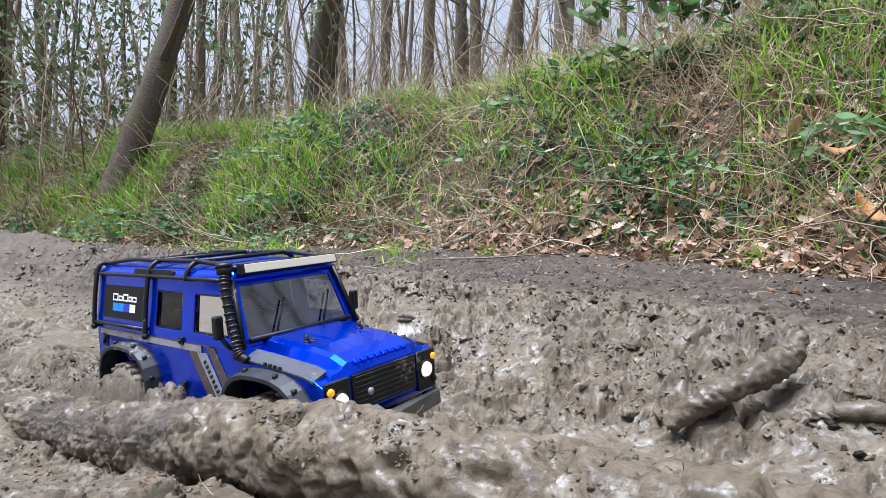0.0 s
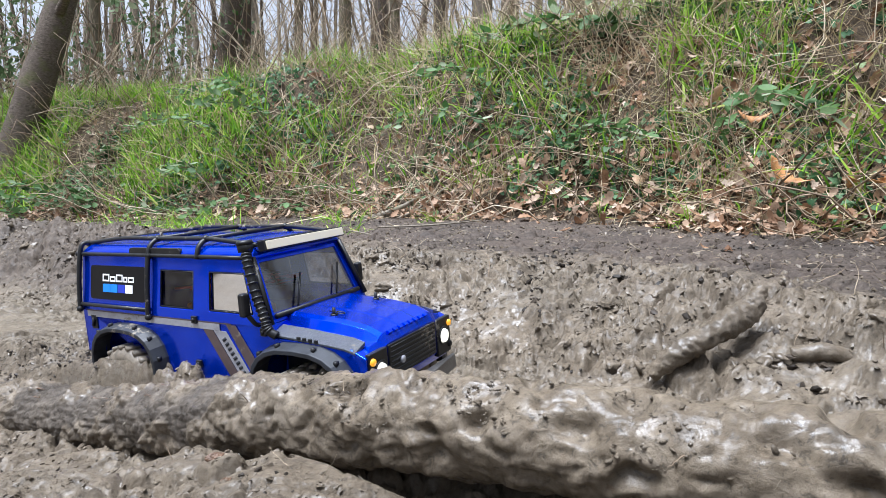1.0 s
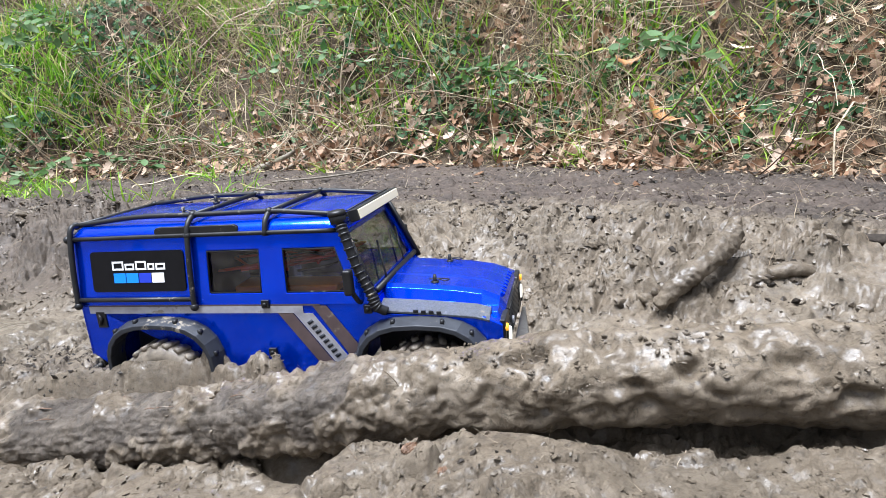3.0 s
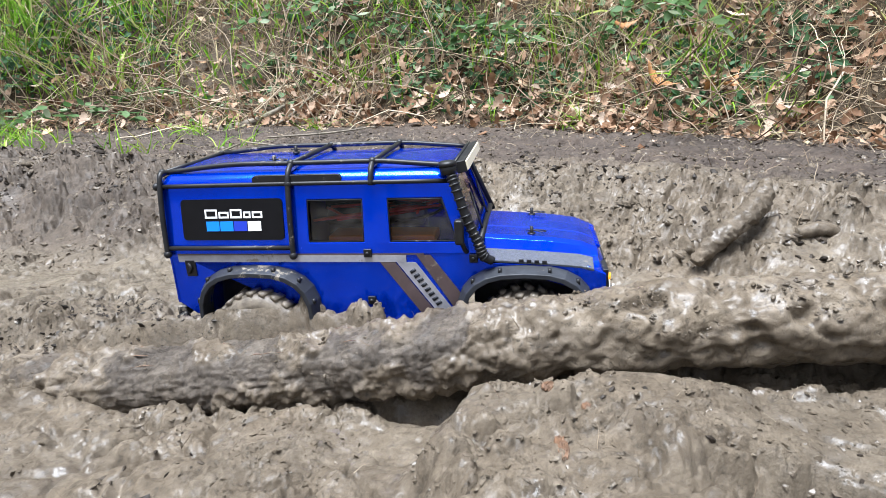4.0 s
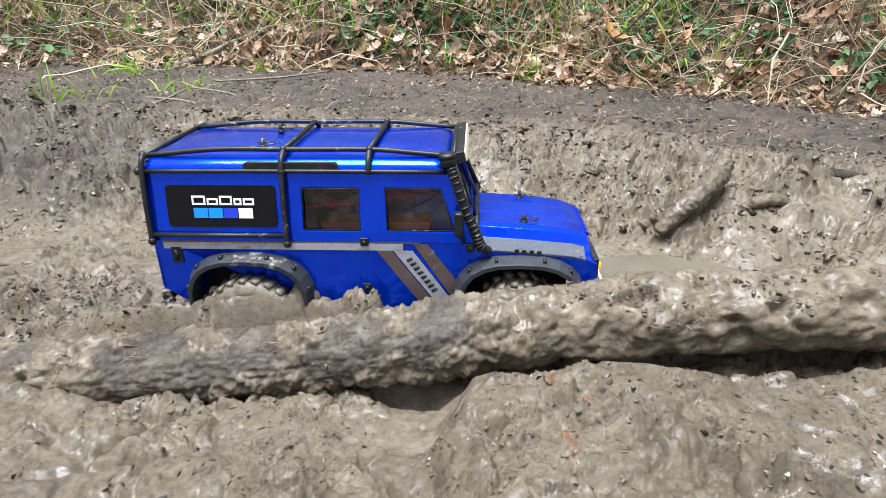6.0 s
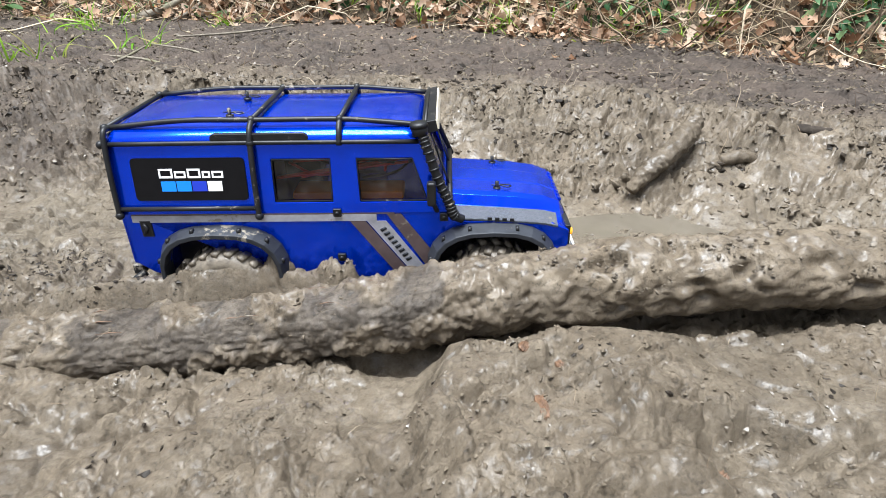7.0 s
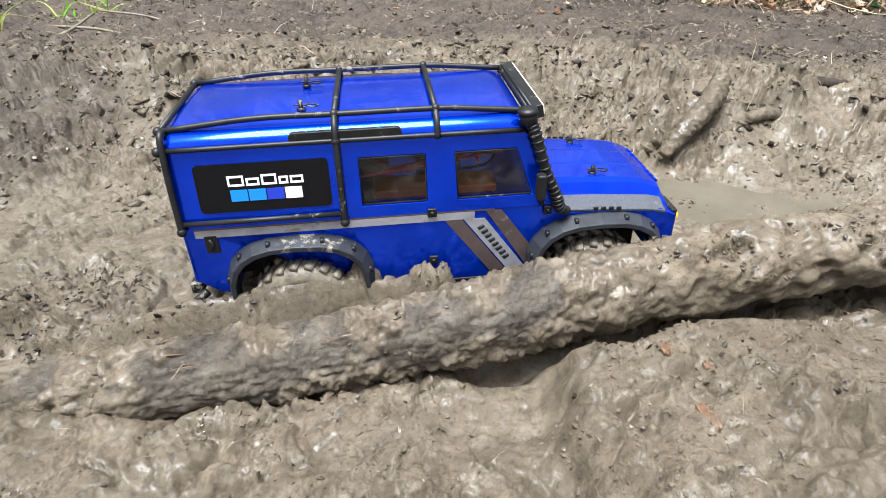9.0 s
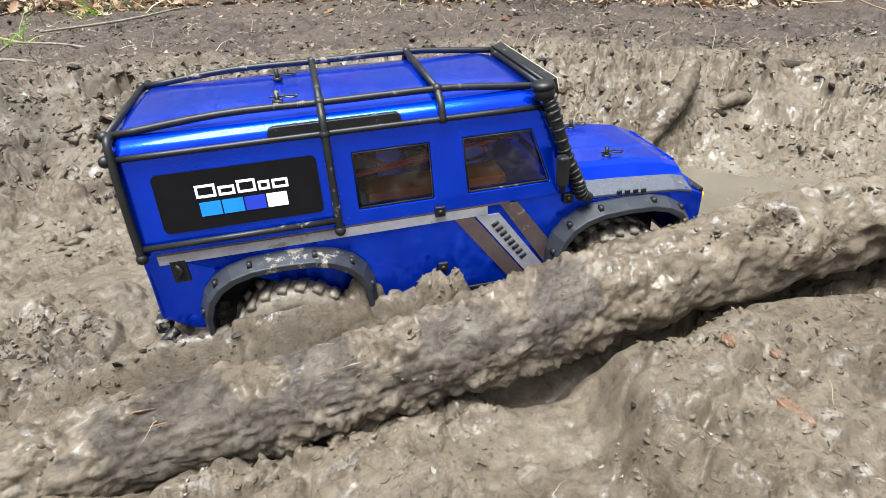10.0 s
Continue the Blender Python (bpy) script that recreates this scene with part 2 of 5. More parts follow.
def box(bm, c, s, rot=None):
    m = Matrix.Translation(c) @ (rot.to_4x4() if rot else Matrix.Identity(4)) @ Matrix.Diagonal((*s, 1))
    return bmesh.ops.create_cube(bm, size=1, matrix=m)


def cyl(bm, a, b, r1, r2=None, seg=12, caps=True):
    a, b = Vector(a), Vector(b)
    m = Matrix.Translation((a + b) / 2) @ (b - a).to_track_quat("Z", "Y").to_matrix().to_4x4()
    bmesh.ops.create_cone(bm, cap_ends=caps, segments=seg, radius1=r1, radius2=r1 if r2 is None else r2, depth=(b - a).length, matrix=m)


def tube(bm, pts, radius, seg=8, wob=0.0, seed=0, flat=1.0):
    """A round bar along pts; radius: a number, or one for each point."""
    pts = [Vector(p) for p in pts]
    rad = radius if hasattr(radius, "__len__") else [radius] * len(pts)
    rings, side = [], None
    for i, p in enumerate(pts):
        d = (pts[min(i + 1, len(pts) - 1)] - pts[max(i - 1, 0)]).normalized()
        if side is None:
            side = d.cross(Vector((0.21, 0.13, 0.97))).normalized()
        side = (side - d * side.dot(d)).normalized()
        up = d.cross(side)
        ring = []
        for k in range(seg):
            a = 2 * math.pi * k / seg
            r = rad[i]
            if wob:
                q = (p + side * math.cos(a) * r + up * math.sin(a) * r)
                r *= 1 + wob * noise.noise(q * (1.6 / max(rad[0], 1e-4)) + Vector((seed, 0, 0)))
            ring.append(bm.verts.new(p + side * (math.cos(a) * r) + up * (math.sin(a) * r * flat)))
        rings.append(ring)
    for r0, r1 in zip(rings, rings[1:]):
        for k in range(seg):
            bm.faces.new((r0[k], r0[(k + 1) % seg], r1[(k + 1) % seg], r1[k]))
    bm.faces.new(rings[0][::-1])
    bm.faces.new(rings[-1])


def bent(pts, steps=6):
    """A smooth line through pts (Catmull-Rom)."""
    p = [Vector(q) for q in pts]
    p = [p[0] * 2 - p[1]] + p + [p[-1] * 2 - p[-2]]
    out = []
    for i in range(1, len(p) - 2):
        for k in range(steps):
            t = k / steps
            a, b, c, d = p[i - 1:i + 3]
            out.append(0.5 * (2 * b + (c - a) * t + (2 * a - 5 * b + 4 * c - d) * t * t + (3 * b - a - 3 * c + d) * t ** 3))
    return out + [p[-2]]


def prism(bm, poly, y0, y1):
    """Extrudes the outline poly of (x, z) from y0 to y1."""
    a = [bm.verts.new((x, y0, z)) for x, z in poly]
    b = [bm.verts.new((x, y1, z)) for x, z in poly]
    fs = [bm.faces.new(a), bm.faces.new(b[::-1])]
    for i in range(len(poly)):
        j = (i + 1) % len(poly)
        bm.faces.new((a[i], b[i], b[j], a[j]))
    bmesh.ops.triangulate(bm, faces=fs)


def loft(bm, rings, close=True, caps=True):
    vs = [[bm.verts.new(p) for p in r] for r in rings]
    for r0, r1 in zip(vs, vs[1:]):
        n = len(r0)
        for k in range(n if close else n - 1):
            bm.faces.new((r0[k], r0[(k + 1) % n], r1[(k + 1) % n], r1[k]))
    if caps:
        bm.faces.new(vs[0][::-1])
        bm.faces.new(vs[-1])


def scatter(name, verts, faces, mats, mat, label="", kind="stuff", category="", parent=None):
    """Many copies of one small form, joined: mats is (n, 3, 4)."""
    v = np.asarray(verts, float)
    mats = np.asarray(mats, float)
    out = np.einsum("nij,kj->nki", mats[:, :, :3], v) + mats[:, None, :, 3]
    n, k = out.shape[:2]
    f = [tuple(int(i) + a * k for i in q) for a in range(n) for q in faces]
    me = bpy.data.meshes.new(name)
    me.from_pydata(out.reshape(-1, 3).tolist(), [], f)
    me.materials.append(mat)
    me.shade_smooth()
    ob = new(name, me)
    if parent is not None:
        ob.parent = parent
    return tagged(ob, label, category, "", kind)


def spin(rng, n, loc, size, tilt, yaw=None, normal=None):
    """Random placings: yaw about z, then tilt in radians about x and y."""
    yaw = rng.uniform(0, 2 * np.pi, n) if yaw is None else yaw
    a, b = rng.normal(0, tilt, n), rng.normal(0, tilt, n)
    ca, sa, cb, sb, cy, sy = np.cos(a), np.sin(a), np.cos(b), np.sin(b), np.cos(yaw), np.sin(yaw)
    one, zero = np.ones(n), np.zeros(n)
    X = np.stack([np.stack([one, zero, zero], 1), np.stack([zero, ca, -sa], 1), np.stack([zero, sa, ca], 1)], 1)
    Y = np.stack([np.stack([cb, zero, sb], 1), np.stack([zero, one, zero], 1), np.stack([-sb, zero, cb], 1)], 1)
    Z = np.stack([np.stack([cy, -sy, zero], 1), np.stack([sy, cy, zero], 1), np.stack([zero, zero, one], 1)], 1)
    R = X @ Y @ Z
    if normal is not None:
        up = normal
        t = np.stack([np.ones(n), np.zeros(n), -up[:, 0] / np.maximum(up[:, 2], 0.2)], 1)
        t /= np.linalg.norm(t, axis=1)[:, None]
        s = np.cross(up, t)
        R = np.stack([t, s, up], 2) @ R
    return np.concatenate([R * np.asarray(size).reshape(-1, 1, 1), np.asarray(loc)[:, :, None]], 2)


# ---- noise over the plan ----
HASH = np.random.RandomState(7).permutation(4096)
GRAD = np.random.RandomState(8).uniform(0, 2 * np.pi, 4096)


def perlin(x, y, seed=0):
    xi, yi = np.floor(x).astype(int), np.floor(y).astype(int)
    fx, fy = x - xi, y - yi
    u, v = fx ** 3 * (fx * (fx * 6 - 15) + 10), fy ** 3 * (fy * (fy * 6 - 15) + 10)

    def g(i, j, dx, dy):
        a = GRAD[HASH[(HASH[(i + seed * 131) & 4095] + j) & 4095]]
        return np.cos(a) * dx + np.sin(a) * dy
    n0 = g(xi, yi, fx, fy) * (1 - u) + g(xi + 1, yi, fx - 1, fy) * u
    n1 = g(xi, yi + 1, fx, fy - 1) * (1 - u) + g(xi + 1, yi + 1, fx - 1, fy - 1) * u
    return (n0 * (1 - v) + n1 * v) * 1.5


def fbm(x, y, f, octaves=4, seed=0, gain=0.5):
    s, a = 0, 1
    for k in range(octaves):
        s = s + a * perlin(x * f, y * f, seed + k)
        a, f = a * gain, f * 2.03
    return s


def cells(x, y, seed=0):
    """Scattered seeds, one to a cell: the way to the nearest, how far the next one is beyond it, and a number of the nearest's own."""
    xi, yi = np.floor(x).astype(int), np.floor(y).astype(int)
    f1, f2, own = np.full(x.shape, 9.0), np.full(x.shape, 9.0), np.zeros(x.shape)
    for i in (-1, 0, 1):
        for j in (-1, 0, 1):
            h = HASH[(HASH[(xi + i + seed * 131) & 4095] + yi + j) & 4095]
            d = np.hypot(xi + i + (h % 64) / 63.0 - x, yi + j + (h // 64) / 63.0 - y)
            near = d < f1
            f2 = np.where(near, f1, np.minimum(f2, d))
            own = np.where(near, HASH[h] / 4095.0, own)
            f1 = np.where(near, d, f1)
    return f1, f2 - f1, own


def clump(x, y, f, seed, ragged=0.9):
    """Rounded lumps of uneven height, with sharp creases between them."""
    f1, edge, own = cells(x * f, y * f, seed)
    crack = (1 - step(0.0, 0.16, edge)) * step(0.35, 0.75, own)
    return 0.5 - f1 * f1 + ragged * (own - 0.5) * step(0.0, 0.30, edge) - 0.8 * crack


def step(a, b, x):
    t = np.clip((x - a) / (b - a), 0, 1)
    return t * t * (3 - 2 * t)


# ---- the lie of the land ----
# u runs along the log and the rut (heading -42 degrees), v across it, away from the camera's side
CU, SU, V0 = math.cos(radians(-42)), math.sin(radians(-42)), 0.09
# the bank and the wood are laid out in units of K metres from a far origin
K = 1.35


def uv(x, y):
    return x * CU + y * SU, -x * SU + y * CU + V0


def xy(u, v):
    return u * CU - (v - V0) * SU, u * SU + (v - V0) * CU


def far(x, y):
    return 0.03 + K * (x - 0.066), -0.17 + K * (y + 0.10)


def near_units(x, y):
    return (x - 0.03) / K + 0.066, (y + 0.17) / K - 0.10


def toe(x, y):
    """How far beyond the foot of the bank."""
    d1 = 0.853 * x + 0.522 * y - 2.10
    d2 = 0.716 * x + 0.698 * y - 2.40
    d3 = 0.440 * x + 0.898 * y - 3.12
    m = np.maximum(np.maximum(d1, d2), d3)
    return m + 0.10 * perlin(x * 1.7, y * 1.7, 40) + 0.05 * perlin(x * 6, y * 6, 41)


def rise(x, y):
    d = toe(x, y)
    a, b = near_units(x, y)
    top = K * (0.70 + 0.14 * step(-1.2, 0.1, a) - 0.10 * step(1.6, 3.0, a))
    gully = np.exp(-((a - 0.25 - 0.15 * (b - 2.5)) / 0.28) ** 2)
    wide = K * (0.85 + 0.40 * gully + 0.25 * step(-0.3, -1.2, a))
    return d, top * step(-0.02, 1.0, d / wide) + 0.10 * np.maximum(d - 1.2, 0) ** 0.8, gully


def lip_at(u, v):
    """Where the far wall of the rut ends, across the rut."""
    return 1.07 - 0.32 * np.clip(u + 0.05, 0, 0.75) + 0.05 * perlin(u * 3, v * 0, 50) + 0.03 * perlin(u * 9, v * 2, 51)


def torn(x, y):
    """1 where the mud is torn up, 0 where it is wiped smooth and wet."""
    return step(-0.50, 0.02, perlin(x * 6, y * 6, 29) + 0.4 * perlin(x * 17, y * 17, 30))


def land(x, y, fine=True):
    x, y = np.asarray(x, float), np.asarray(y, float)
    u, v = uv(x, y)
    d, bank, gully = rise(x, y)
    wx = x + 0.024 * perlin(x * 12, y * 12, 60) + 0.007 * perlin(x * 41, y * 41, 62)
    wy = y + 0.024 * perlin(x * 12, y * 12, 61) + 0.007 * perlin(x * 41, y * 41, 63)
    # rut, its far lip and the path, which falls away to the left
    lip = lip_at(u, v)
    z = -0.008 + 0.148 * step(lip - 0.36, lip + 0.03, v) - 0.030 * step(1.2, 1.8, v) - 0.042 * np.clip(-u - 0.4, 0, 4.5) * step(1.0, 1.6, v)
    left = step(-0.85, -1.10, u)
    z = z + 0.02 * left * step(0.60, 0.35, v)
    # near shoulder of the rut that the log lies on, and the mud pushed up along the truck
    near = step(0.37, 0.30, v)
    ramp_up = 0.002 + 0.026 * step(-0.90, -0.60, u) + 0.035 * step(-0.60, -0.25, u) + 0.035 * step(-0.25, 0.05, u)
    z = z + near * ramp_up
    z = z + 0.088 * np.exp(-((v - 0.302) / 0.024) ** 2) * step(-1.10, -0.85, u) * step(-0.45, -0.62, u) + 0.030 * np.exp(-((v - 0.300) / 0.024) ** 2) * step(-0.62, -0.45, u)
    z = z + 0.040 * step(0.30, 0.34, v) * step(0.66, 0.50, v) * step(-0.05, -0.25, u)
    # heap beside the log, with a narrow slot left between them
    eu, ev = u + 0.06 * perlin(u * 8, v * 8, 52) + 0.02 * perlin(u * 26, v * 26, 55), v + 0.009 * perlin(u * 13, v * 13, 53) + 0.004 * perlin(u * 31, v * 31, 56)
    heap = step(-0.52, -0.45, eu) * step(0.240, 0.195, ev)
    z = z + heap * (0.054 - 0.016 * step(-0.30, -0.10, u))
    z = z - 0.032 * np.exp(-((v - 0.232) / 0.014) ** 2) * step(-1.25, -0.95, u) * (0.35 + 0.65 * step(-0.1, 0.35, perlin(u * 7, 0 * v, 54)))
    hollow = np.exp(-(((u + 0.205) / 0.075) ** 2 + ((v - 0.050 + 0.014 * perlin(u * 24, v * 24, 57) + 0.008 * perlin(u * 60, v * 60, 58)) / 0.032) ** 2) ** 2)
    z = z - 0.050 * hollow
    # a scrape under torn bark in the far wall
    z = z - 0.035 * np.exp(-(((u - 0.36) / 0.06) ** 2 + ((v - 0.955) / 0.028) ** 2) ** 2)
    churn = 1 - 0.78 * step(0.02, 0.16, v - lip)
    churn = churn * (1 - 0.8 * step(0.0, 0.15, d))
    rut = step(0.33, 0.40, v) * step(0.80, 0.70, v)
    soft = 1 - 0.62 * rut * step(-0.45, -0.25, u) - 0.25 * rut * step(-0.25, -0.45, u)
    soft = soft * (1 - 0.10 * step(0.27, 0.20, v)) * (1 - 0.2 * step(-0.75, -0.95, u) * step(0.9, 0.8, v)) * (1 + 0.15 * step(0.74, 0.84, v) * step(1.25, 1.0, v))
    r = z + bank
    r = r + churn * soft * 0.012 * fbm(wx, wy, 5.5, 2, 1)
    # ruts of boots and wheels along the path
    r = r + 0.010 * fbm(u, v, 2.2, 2, 33) * step(1.0, 1.2, v) * (1 - step(0, 0.1, d))
    if fine:
        # clods of three sizes with creases between them, wiped flat in places where liquid mud has run
        m = torn(x, y) * (1 - 0.45 * step(0.24, 0.19, v))
        sx, sy = x + 0.012 * perlin(x * 19, y * 19, 64) + 0.004 * perlin(x * 60, y * 60, 66), y + 0.012 * perlin(x * 19, y * 19, 65) + 0.004 * perlin(x * 60, y * 60, 67)
        su, sv = uv(sx, sy)
        lumps = 0.020 * clump(su * 0.75, sv, 15, 3, 1.2) * (0.35 + 0.65 * m) + 0.0130 * clump(su * 0.8, sv, 34, 5, 1.2) * (0.12 + 0.88 * m) + 0.0072 * clump(sx, sy, 74, 7, 1.1) * (0.15 + 0.85 * m)
        pits = np.maximum(perlin(sx * 26, sy * 26, 27) - 0.25, 0) + 0.5 * np.maximum(perlin(sx * 60, sy * 60, 28) - 0.2, 0)
        lumps = lumps - 0.030 * pits * m
        # liquid mud lies level in the lowest places
        floor = -0.008 + 0.004 * perlin(x * 9, y * 9, 36)
        lumps = np.where(lumps < floor, floor + 0.25 * (lumps - floor), lumps)
        r = r + churn * soft * lumps
        path = step(0.0, 0.2, v - lip) * (1 - step(0, 0.1, d))
        r = r + path * (0.017 * clump(sx, sy, 7, 34) * step(-0.3, 0.2, perlin(x * 3, y * 3, 37)) + 0.011 * clump(sx, sy, 17, 31) + 0.004 * clump(sx, sy, 40, 32))
        r = r + 0.055 * fbm(x, y, 1.7, 3, 80) * step(0.05, 0.5, d) + 0.022 * fbm(x, y, 7, 3, 84) * step(0.0, 0.25, d)
    return r


def height(x, y):
    return float(land(np.array([x]), np.array([y]))[0])


def lines(spans):
    out = []
    for a, b, s in spans:
        n = max(1, int(round((b - a) / s)))
        out += list(np.linspace(a, b, n, endpoint=False))
    return np.array(out + [spans[-1][1]])


gx = np.concatenate([-np.geomspace(60, 2.6, 26)[:-1], lines([(-2.6, -1.25, 0.016), (-1.25, -0.95, 0.0055), (-0.95, 0.30, 0.0029), (0.30, 1.0, 0.0052), (1.0, 3.6, 0.019)]), np.geomspace(3.6, 60, 26)[1:]])
gy = np.concatenate([-np.geomspace(60, 0.5, 24)[:-1], lines([(-0.5, -0.08, 0.02), (-0.08, 0.92, 0.0029), (0.92, 1.45, 0.0037), (1.45, 2.5, 0.0075), (2.5, 6.2, 0.028)]), np.geomspace(6.2, 70, 30)[1:]])
GX, GY = np.meshgrid(gx, gy)
GZ = land(GX, GY)
ground_me = bpy.data.meshes.new("ground")
nx, ny = len(gx), len(gy)
idx = np.arange(nx * ny).reshape(ny, nx)
quads = np.stack([idx[:-1, :-1], idx[:-1, 1:], idx[1:, 1:], idx[1:, :-1]], -1).reshape(-1, 4)
ground_me.from_pydata(np.stack([GX, GY, GZ], -1).reshape(-1, 3).tolist(), [], quads.tolist())
zone = ground_me.color_attributes.new("zone", "FLOAT_COLOR", "POINT")
GU, GV = uv(GX, GY)
GD = toe(GX, GY)
red = step(-0.06, 0.34, GV - lip_at(GU, GV) + 0.12 * perlin(GX * 5, GY * 5, 90) + 0.08 * perlin(GX * 16, GY * 16, 94))
# darker, like the path, where the rut runs out to the left
red = np.maximum(red, 0.75 * step(-0.95, -1.35, GU + 0.15 * perlin(GX * 5, GY * 5, 93)) * step(0.55, 0.75, GV))
gul = rise(GX, GY)[2]
green = step(-0.02, 0.12, GD + 0.1 * perlin(GX * 6, GY * 6, 91)) * (1 - 0.35 * gul * step(0.9, 0.5, GD))
blue = step(0.34, 0.42, GV) * step(0.80, 0.72, GV) * 0.6 + step(0.0, 0.3, perlin(GX * 6, GY * 6, 92)) * 0.35 * (1 - red)
smooth_wet = 0.25 + 0.75 * step(0.95, 0.40, torn(GX, GY)) * (1 - red)
zone.data.foreach_set("color", np.stack([red, green, np.clip(blue, 0, 1), smooth_wet], -1).ravel().astype(np.float32))
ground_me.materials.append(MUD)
ground_me.shade_smooth()
ground = tagged(new("ground", ground_me), "churned wet grey-brown mud track below a leaf-littered bank", "ground", "", "structure")


def water_mat():
    m, n, l, b = material("muddy_water", 0.12, 0, 0.5)
    c = ramp(n, l, noise_node(n, l, 9, 4), [(0.3, (0.081, 0.068, 0.051)), (0.7, (0.115, 0.099, 0.075))])
    l.new(c, b.inputs["Base Color"])
    bump(n, l, b, noise_node(n, l, 30, 3), 0.12, 0.004)
    return m


WATER = water_mat()


def puddle(label, u0, u1, v0, v1, z):
    bm = bmesh.new()
    n = 40
    ring = []
    for k in range(n):
        a = 2 * math.pi * k / n
        r = 1 + 0.12 * noise.noise(Vector((math.cos(a) * 2, math.sin(a) * 2, u0 * 5)))
        u, v = (u0 + u1) / 2 + (u1 - u0) / 2 * r * math.cos(a), (v0 + v1) / 2 + (v1 - v0) / 2 * r * math.sin(a)
        ring.append(bm.verts.new((*xy(u, v), z)))
    bm.faces.new(ring)
    return tagged(part("water", bm, WATER, None), label, "puddle", "muddy puddles", "structure")


puddle("still brown muddy water filling the wheel rut", -0.36, 1.2, 0.34, 0.82, 0.001)

# ---- the truck ----
truck = tagged(new("toy_truck"), "bright blue radio-controlled off-road truck stuck in a muddy rut", "toy truck")
truck.matrix_world = pose(-0.2397, 0.6600, 0.0613, 0.89, -3.63, -42.54)
HW, GW = 0.100, 0.088            # half widths at the belt and at the gutter
BELT, GUT = 0.121, 0.204
AXLES, WR, WZ = (-0.122, 0.216), 0.059, 0.012


def side_y(z):
    return HW - (HW - GW) * max(0.0, min(1.0, (z - BELT) / (GUT - BELT)))


def arch(x0, r, z0, n=9):
    """Points over a wheel, flattened like a fender opening."""
    out = []
    for k in range(n + 1):
        a = math.pi * k / n
        c, s = math.cos(a), math.sin(a)
        out.append((x0 - r * 1.16 * math.copysign(abs(c) ** 0.75, c), z0 + (0.099 - z0) * abs(s) ** 0.62))
    return out


def tub():
    poly = [(-0.238, BELT), (-0.240, 0.052), (-0.215, 0.034)]
    poly += arch(AXLES[0], 0.064, 0.030)
    poly += [(-0.043, 0.026), (0.134, 0.026)]
    poly += arch(AXLES[1], 0.064, 0.036)
    poly += [(0.302, 0.036), (0.310, 0.050), (0.310, 0.092), (0.290, 0.101), (0.170, 0.106), (0.164, BELT)]
    bm = bmesh.new()
    prism(bm, poly, -HW, HW)
    return part("body", bm, PAINT, truck, "glossy blue lower body shell", smooth=False, bevel=0.004)


tub()


def skew(x, z):
    k = max(0.0, min(1.0, (x - 0.045) / 0.12)) * 0.42
    return x - k * (z - BELT)


def cab_side(s):
    xs = [-0.238, -0.222, -0.085, -0.047, 0.023, 0.056, 0.141, 0.163]
    zs = [BELT - 0.004, 0.132, 0.184, GUT]
    bm = bmesh.new()
    g = [[bm.verts.new((skew(x, z), s * side_y(z), z)) for x in xs] for z in zs]
    for i in range(3):
        for j in range(7):
            if i == 1 and j in (3, 5):
                continue
            bm.faces.new((g[i][j], g[i][j + 1], g[i + 1][j + 1], g[i + 1][j]))
    ob = part("cab_side", bm, PAINT, truck, "", smooth=False)
    so = ob.modifiers.new("thick", "SOLIDIFY")
    so.thickness, so.offset = 0.003, 0
    b = ob.modifiers.new("bevel", "BEVEL")
    b.width, b.segments = 0.0012, 2
    for name, a, c in (("rear_side_window", -0.047, 0.023), ("front_side_window", 0.056, 0.141)):
        bm = bmesh.new()
        y0 = 0.0022
        q = [bm.verts.new((skew(x, z), s * (side_y(z) - y0), z)) for x, z in ((a, 0.132), (c, 0.132), (c, 0.184), (a, 0.184))]
        bm.faces.new(q)
        w = part(name, bm, GLASS, truck, "scratched clear side window")
        w.visible_shadow = False
        bm = bmesh.new()
        loop = [(a + 0.001, 0.133), (c - 0.001, 0.133), (c - 0.001, 0.183), (a + 0.001, 0.183), (a + 0.001, 0.133)]
        tube(bm, [(skew(x, z), s * (side_y(z) + 0.0005), z) for x, z in loop], 0.0011, 5)
        part("window_seal", bm, BLACK, w)


for s in (-1, 1):
    cab_side(s)


